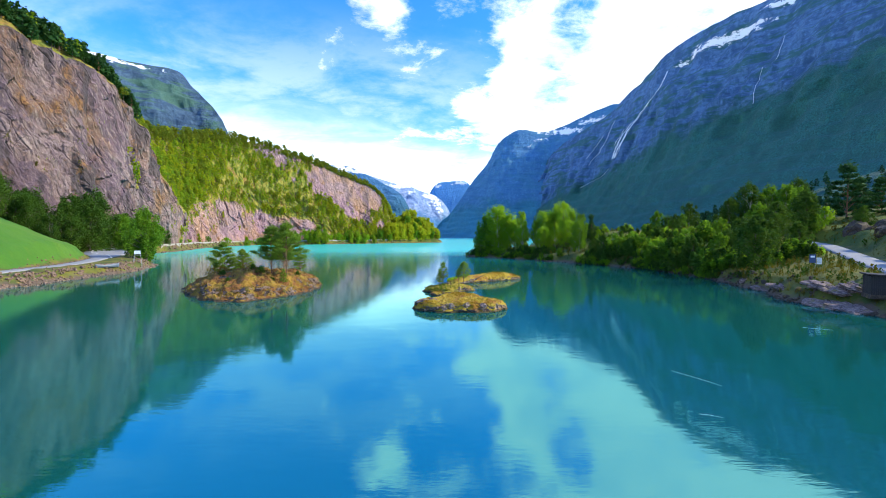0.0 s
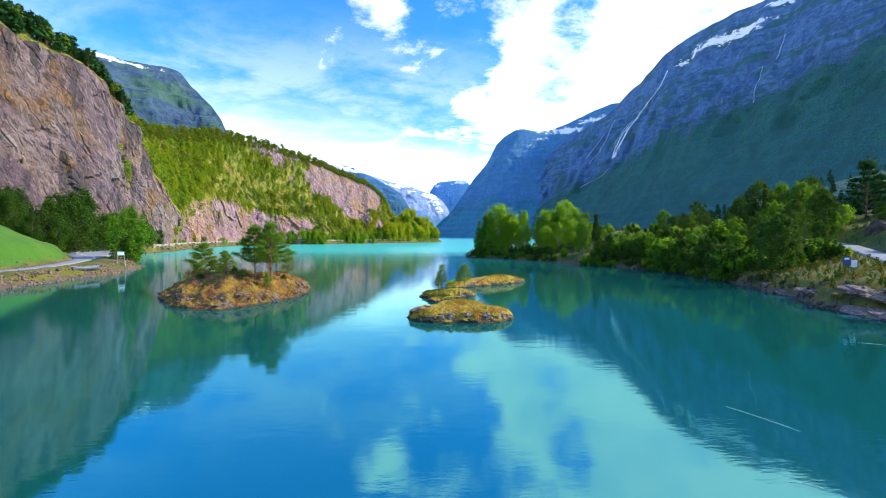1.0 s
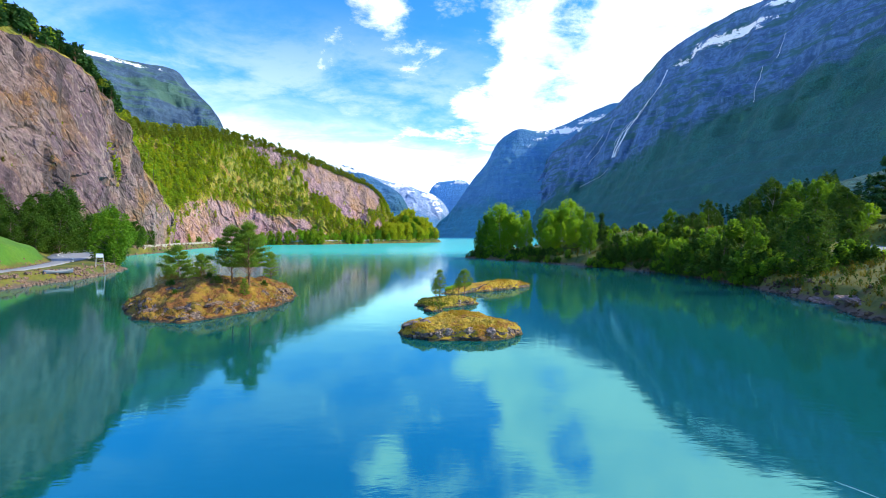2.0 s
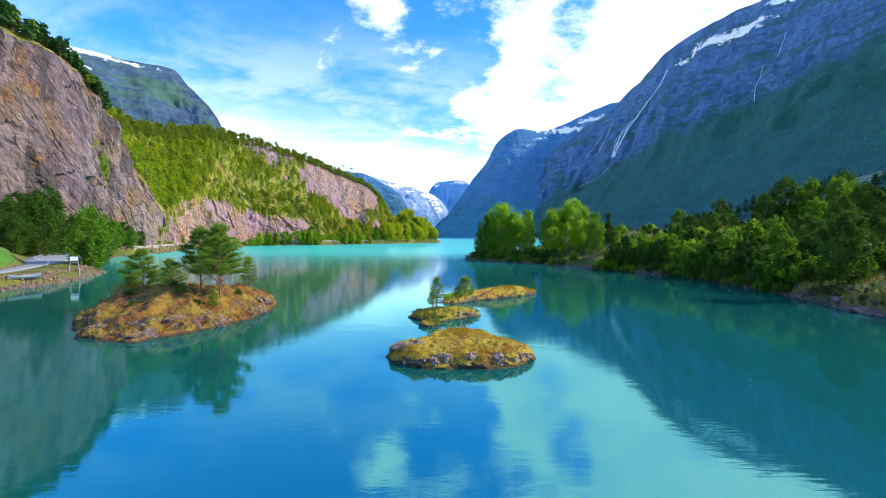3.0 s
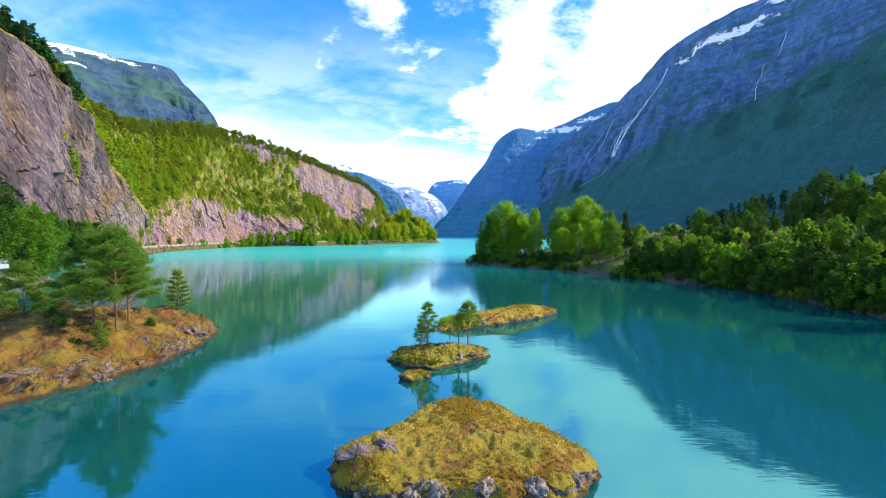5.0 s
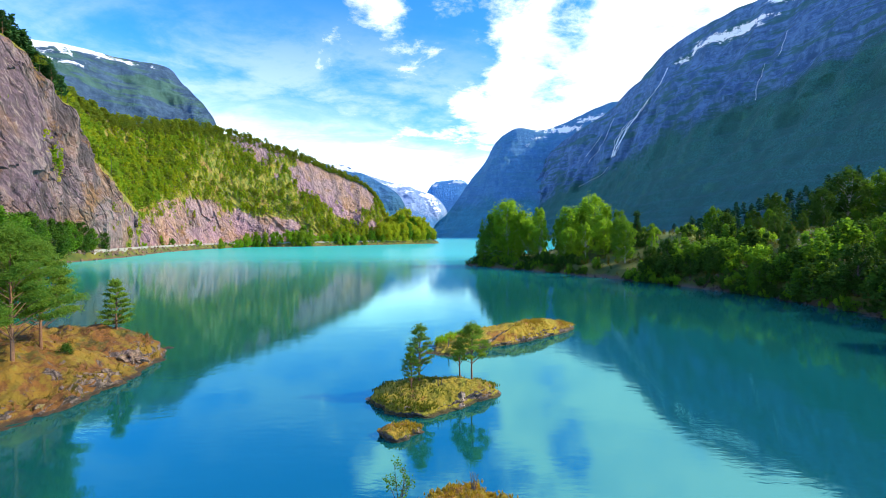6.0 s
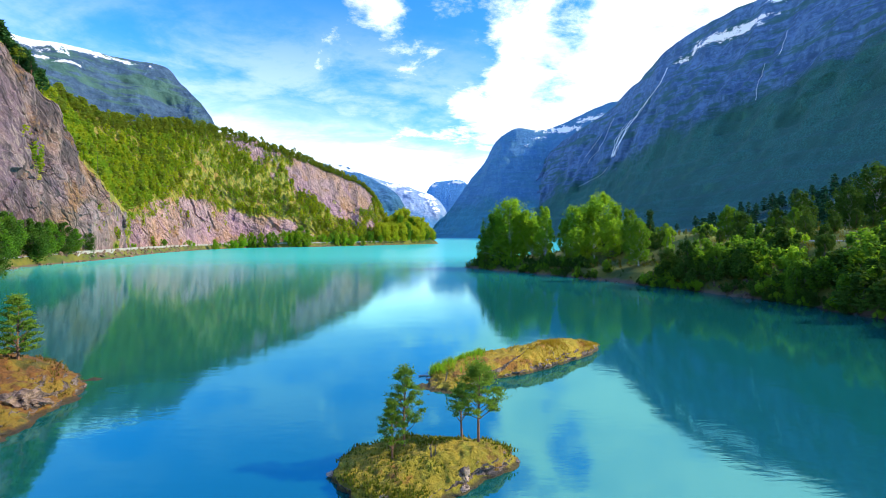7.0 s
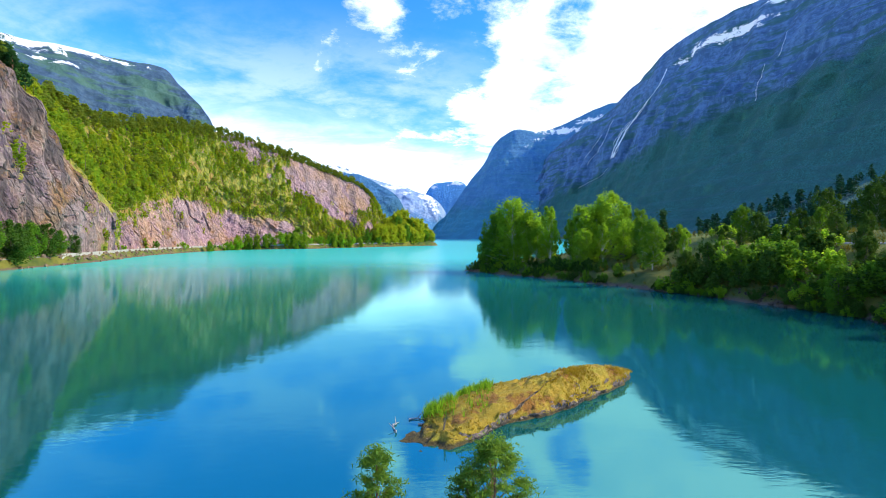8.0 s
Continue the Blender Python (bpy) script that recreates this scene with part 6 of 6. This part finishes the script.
def dark_hut(x, y, turn):
    t = thing("boat_shed", "small black-brown wooden shed with a flat roof by the shore", "shed", at=pose(x, y, ground_at(x, y) + 0.1, 0, 0, turn))
    bm_ = bmesh.new()
    box(bm_, pose(0, 0, -0.15), (3.3, 2.7, 0.5), 0.03)
    part("base", bm_, DARKROCK, t, "dark stone base")
    boards(t, "board", pose(0, -1.25, 0.1), 3.0, 2.2, 16, BOARD)
    boards(t, "board", pose(0, 1.25, 0.1), 3.0, 2.2, 16, BOARD)
    boards(t, "board", pose(-1.5, 0, 0.1, 0, 0, 90), 2.5, 2.2, 13, BOARD)
    boards(t, "board", pose(1.5, 0, 0.1, 0, 0, 90), 2.5, 2.2, 13, BOARD)
    bm_ = bmesh.new()
    box(bm_, pose(0, 0, 2.42, 3, 0, 0), (3.6, 3.1, 0.16), 0.02)
    part("roof", bm_, BOARD, t, "flat felted roof")
    bm_ = bmesh.new()
    box(bm_, pose(0.2, -1.30, 1.05), (0.9, 0.05, 1.9), 0.01)
    door = part("door", bm_, BOARD, t, "plain dark plank door")
    bm_ = bmesh.new()
    tube(bm_, (0.52, -1.34, 1.0), (0.52, -1.34, 1.16), 0.015, 0.015)
    part("handle", bm_, STEEL, door, "steel handle")


def shore_board(x, y, turn):
    """A plain white board on tall poles, standing at the water's edge."""
    t = thing("notice_board", "white blank board on tall splayed poles at the water's edge", "sign", at=pose(x, y, ground_at(x, y), 0, 0, turn))
    for px in (-0.85, 0.85):
        bm_ = bmesh.new()
        tube(bm_, (px * 1.25, -0.2, -0.8), (px * 0.8, 0, 3.9), 0.07, 0.055)
        part("pole", bm_, PALEBOARD, t)
        bm_ = bmesh.new()
        tube(bm_, (px * 1.1, 1.3, -0.6), (px * 0.8, 0.05, 3.0), 0.05, 0.045)
        part("brace", bm_, PALEBOARD, t)
    for z in (1.3, 2.6):
        bm_ = bmesh.new()
        tube(bm_, (-0.98 + 0.09 * z, -0.12, z), (0.98 - 0.09 * z, -0.12, z), 0.035, 0.035)
        part("crossbar", bm_, PALEBOARD, t)
    bm_ = bmesh.new()
    box(bm_, pose(0, -0.09, 3.55), (1.55, 0.05, 1.05), 0.015)
    panel = part("panel", bm_, WHITEPAINT, t, "white painted panel")
    for z in (3.05, 4.05):
        bm_ = bmesh.new()
        box(bm_, pose(0, -0.12, z), (1.62, 0.05, 0.07), 0.01)
        part("panel_frame", bm_, STEEL, panel)


def kerbed_island(x, y, turn, long=3.6, wide=1.2):
    """A low oval of pale gravel inside a dark kerb, in the lay-by."""
    t = thing("traffic_island", "oval gravel island with a dark stone kerb in the lay-by", "traffic island", at=pose(x, y, ground_at(x, y) + 0.1, 0, 0, turn))
    for k in range(26):
        a, b = 2 * math.pi * k / 26, 2 * math.pi * (k + 0.93) / 26
        p, q = Vector((long * math.cos(a), wide * math.sin(a), 0.16)), Vector((long * math.cos(b), wide * math.sin(b), 0.16))
        bm_ = bmesh.new()
        box(bm_, Matrix.Translation((p + q) / 2) @ pose(0, 0, 0, 0, 0, math.degrees(math.atan2((q - p).y, (q - p).x))), ((q - p).length, 0.28, 0.45), 0.03)
        part("kerb_stone", bm_, BOARD, t)
    bm_ = bmesh.new()
    bmesh.ops.create_cone(bm_, cap_ends=True, segments=40, radius1=1.0, radius2=0.94, depth=0.4, matrix=pose(0, 0, 0.1) @ Matrix.Diagonal((long - 0.1, wide - 0.1, 1, 1)))
    part("gravel", bm_, WALLSTONE, t, "pale grey gravel")


def rowing_boat(x, y, turn):
    t = thing("rowing_boat", "blue-grey wooden rowing boat drawn up on the stones", "boat", at=pose(x, y, ground_at(x, y) + 0.25, 4, 0, turn))
    n, m_ = 28, 12
    u = np.linspace(-1, 1, n)
    half = 0.85 * (1 - np.abs(u) ** 2.4) + 0.02
    rim = 0.62 + 0.28 * np.abs(u) ** 2
    a_ = np.linspace(-np.pi / 2, np.pi / 2, m_)
    v = np.stack([np.stack([np.full(m_, 2.9 * k), h * np.sin(a_), r - (r + 0.02) * np.cos(a_) ** 0.7], 1) for k, h, r in zip(u, half, rim)])
    hull = part("hull", mesh_of("hull", v.reshape(-1, 3), grid_faces(n, m_), BOATPAINT), None, t)
    mod = hull.modifiers.new("thickness", "SOLIDIFY")
    mod.thickness = 0.05
    for s in (0, m_ - 1):
        bm_ = bmesh.new()
        for p, q in zip(v[:-1, s], v[1:, s]):
            tube(bm_, p, q, 0.045, 0.045, 6)
        part("gunwale", bm_, PALEBOARD, t, "pale worn gunwale")
    for px in (-1.3, 0.1, 1.4):
        bm_ = bmesh.new()
        w = 1.6 * (1 - abs(px / 2.9) ** 2.4)
        box(bm_, pose(px, 0, 0.42), (0.28, w, 0.05), 0.01)
        part("thwart", bm_, PALEBOARD, t)
    for s in (-0.35, 0.35):
        bm_ = bmesh.new()
        tube(bm_, (-1.6, s, 0.55), (1.0, s * 0.8, 0.58), 0.03, 0.025)
        box(bm_, pose(1.3, s * 0.78, 0.58), (0.7, 0.14, 0.03), 0.01)
        part("oar", bm_, PALEBOARD, t)


def lake_sign(x, y, turn):
    t = thing("sign", "blue and white notice boards on a steel post", "sign", at=pose(x, y, ground_at(x, y) - 0.1, 0, 0, turn))
    bm_ = bmesh.new()
    tube(bm_, (0, 0, -0.3), (0, 0, 2.7), 0.05, 0.05)
    part("post", bm_, STEEL, t)
    bm_ = bmesh.new()
    box(bm_, pose(-0.35, -0.07, 2.1), (0.8, 0.04, 1.3), 0.02)
    plate = part("plate", bm_, BLUEPAINT, t, "blue plate")
    bm_ = bmesh.new()
    box(bm_, pose(-0.35, -0.095, 2.4), (0.5, 0.01, 0.28), 0.0)
    part("pictogram", bm_, WHITEPAINT, plate, "white block of unreadable writing")
    bm_ = bmesh.new()
    box(bm_, pose(0.45, -0.07, 1.75), (0.62, 0.04, 1.0), 0.02)
    board = part("board", bm_, WHITEPAINT, t, "white board")
    for k in range(5):
        bm_ = bmesh.new()
        box(bm_, pose(0.45, -0.095, 2.1 - 0.15 * k), (0.48 - 0.05 * (k % 3), 0.01, 0.05), 0.0)
        part("writing_line", bm_, STEEL, board)


dark_hut(52.6, 55.6, 62)
shore_board(-86.4, 131.0, 24)
kerbed_island(-97.5, 146, 52)
rowing_boat(-81.6, 112.5, 72)
lake_sign(57.5, 71.5, -35)


# ---- streaks of foam on the lake ----
def foam(start, end, width, seed, label):
    """A thin, frayed line of froth lying on the water."""
    r = np.random.default_rng(seed)
    a, b = np.array(start, float), np.array(end, float)
    t = np.linspace(0, 1, 40)
    side = np.array([-(b - a)[1], (b - a)[0]]) / np.linalg.norm(b - a)
    mid = a + (b - a) * t[:, None] + side * (0.10 * np.sin(3 * t) + 0.02 * r.normal(size=40))[:, None]
    w = width * np.sin(np.pi * np.clip(t + 0.03, 0, 1)) ** 0.7 * r.uniform(0.35, 1.0, 40) + 0.004
    v = np.stack([np.column_stack([mid + side * (k * w)[:, None], np.full(40, 0.012 + 0.012 * (1 - abs(k)))]) for k in (-1, 0, 1)], 1)
    return tagged(new("foam_streak", mesh_of("foam_streak", v.reshape(-1, 3), grid_faces(40, 3), FOAM)), label, "foam", "foam streaks on the lake", kind="stuff")


foam((15.3, 30.9), (16.8, 27.7), 0.026, 1, "thin pale streak of froth on calm water")
foam((35.7, 45.8), (37.6, 44.4), 0.035, 2, "thin pale streak of froth near the bank")
foam((13.0, 23.3), (13.9, 22.8), 0.014, 4, "small scrap of froth on the lake")


# ---- waterfalls on the mountainside ----
def waterfall(line, width, seed):
    p = spline(line, 60)
    r = np.random.default_rng(seed)
    p[:, 0] += 6 * value_noise(p, 0.02, seed) + 5 * value_noise(p, 0.07, seed + 5) - 20
    p[:, 1] += -16
    w = width * (0.6 + 0.5 * np.linspace(0, 1, 60) + 0.55 * r.uniform(-1, 1, 60))
    side = np.array([0.75, -0.65, 0.0])
    v = np.stack([p - side * w[:, None] / 2, p + np.array([-2.0, -2.0, 0]), p + side * w[:, None] / 2], 1)
    return tagged(new("waterfall", mesh_of("waterfall", v.reshape(-1, 3), grid_faces(60, 3), WHITEWATER)), "thin white waterfall down the shaded cliff", "waterfall", "waterfalls", kind="structure")


MAIN_FALL = [(1468, 3037, 1077), (1423, 3002, 993), (1385, 3040, 930), (1371, 3120, 880), (1327, 3170, 805), (1273, 3180, 734), (1240, 3180, 675), (1210, 3185, 610), (1189, 3205, 546)]
waterfall(MAIN_FALL, 7.5, 1)
waterfall([(x + 7, y - 6, z) for x, y, z in MAIN_FALL[3:]], 3.0, 11)
waterfall([(1330, 3170, 800), (1296, 3215, 770), (1228, 3190, 677), (1206, 3205, 624), (1183, 3225, 544)], 6.5, 2)
waterfall([(1322, 3175, 795), (1280, 3225, 760), (1214, 3200, 670), (1192, 3215, 600)], 2.2, 12)
waterfall([(1161, 3215, 477), (1118, 3260, 424), (1072, 3325, 397), (1020, 3395, 364)], 4.5, 3)
waterfall([(1280, 3440, 860), (1221, 3405, 743), (1137, 3335, 614), (1111, 3400, 575), (1091, 3440, 535)], 2.5, 4)
waterfall([(1193, 3430, 746), (1121, 3430, 644), (1073, 3436, 583)], 2.2, 5)
waterfall([(1744, 2388, 1030), (1705, 2348, 944), (1674, 2345, 889)], 2.0, 6)
waterfall([(1633, 2372, 861), (1610, 2380, 790), (1570, 2345, 722), (1557, 2335, 671)], 2.0, 7)

# ---- spruces on the foothill ----
hill = bpy.data.objects["foothill"].data
hv = np.empty(len(hill.vertices) * 3)
hill.vertices.foreach_get("co", hv)
hv = hv.reshape(120, 48, 3)
r = np.random.default_rng(81)
pts, sizes = [], []
for _ in range(950):
    i, j = int(r.integers(6, 85)), int(r.integers(1, 43))
    pts.append(hv[i, j] + np.array([r.uniform(-3, 3), r.uniform(-3, 3), -1.0]))
    sizes.append(r.uniform(9, 17))
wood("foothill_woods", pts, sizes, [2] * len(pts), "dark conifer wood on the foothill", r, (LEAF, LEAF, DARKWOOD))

# ---- ferns and brushwood on the right bank ----
r = np.random.default_rng(85)
bp = np.column_stack([r.uniform(16, 112, 5200), r.uniform(50, 225, 5200)])
bz = np.array([ground_at(x, y) for x, y in bp])
clump = value_noise(np.column_stack([bp, np.zeros(len(bp))]), 0.12, 19) + 0.35 * (near_line(bp[:, 0], bp[:, 1], right_line) < 14)
fit_ = (bz > 0.55) & (near_line(bp[:, 0], bp[:, 1], ROAD_RIGHT[:, :2]) > 3.2) & (clump > r.uniform(-0.35, 0.5, len(bp)))
bp, bz = bp[fit_][:1400], bz[fit_][:1400]
wood("bank_scrub", np.column_stack([bp, bz - 0.05]), r.uniform(0.5, 1.7, len(bp)), r.choice([0, 0, 1], len(bp)), "tangled brown-green ferns and brushwood on the bank", r, (DARKLEAF, BANKGRASS, DARKLEAF))

# low ferns and brambles on the open slope by the road
fp = np.column_stack([r.uniform(50, 80, 1600), r.uniform(52, 108, 1600)])
fz = np.array([ground_at(x, y) for x, y in fp])
fit_ = (fz > 0.7) & (near_line(fp[:, 0], fp[:, 1], ROAD_RIGHT[:, :2]) > 3.0) & (value_noise(np.column_stack([fp, fz]), 0.2, 23) > r.uniform(-0.7, 0.5, len(fp)))
fp, fz = fp[fit_][:420], fz[fit_][:420]
wood("bracken", np.column_stack([fp, fz - 0.05]), r.uniform(0.5, 1.4, len(fp)), r.choice([0, 0, 1], len(fp)), "low green-brown bracken on the open slope", r, (DARKLEAF, BANKGRASS, DARKLEAF))

# ---- rough grass on the open bank ----
r = np.random.default_rng(91)
gp = np.column_stack([r.uniform(49, 110, 26000), r.uniform(44, 165, 26000)])
gz = np.array([ground_at(x, y) for x, y in gp])
far_enough = near_line(gp[:, 0], gp[:, 1], ROAD_RIGHT[:, :2]) > 2.9
gp, gz = gp[(gz > 0.7) & far_enough], gz[(gz > 0.7) & far_enough]
field = np.column_stack([gp, gz])
turf("bank_grass", np.repeat(field[:, None, :], 2, 1), 26000, r, "rough yellowing grass on the open bank", 0.7, BANKGRASS, 0.5)
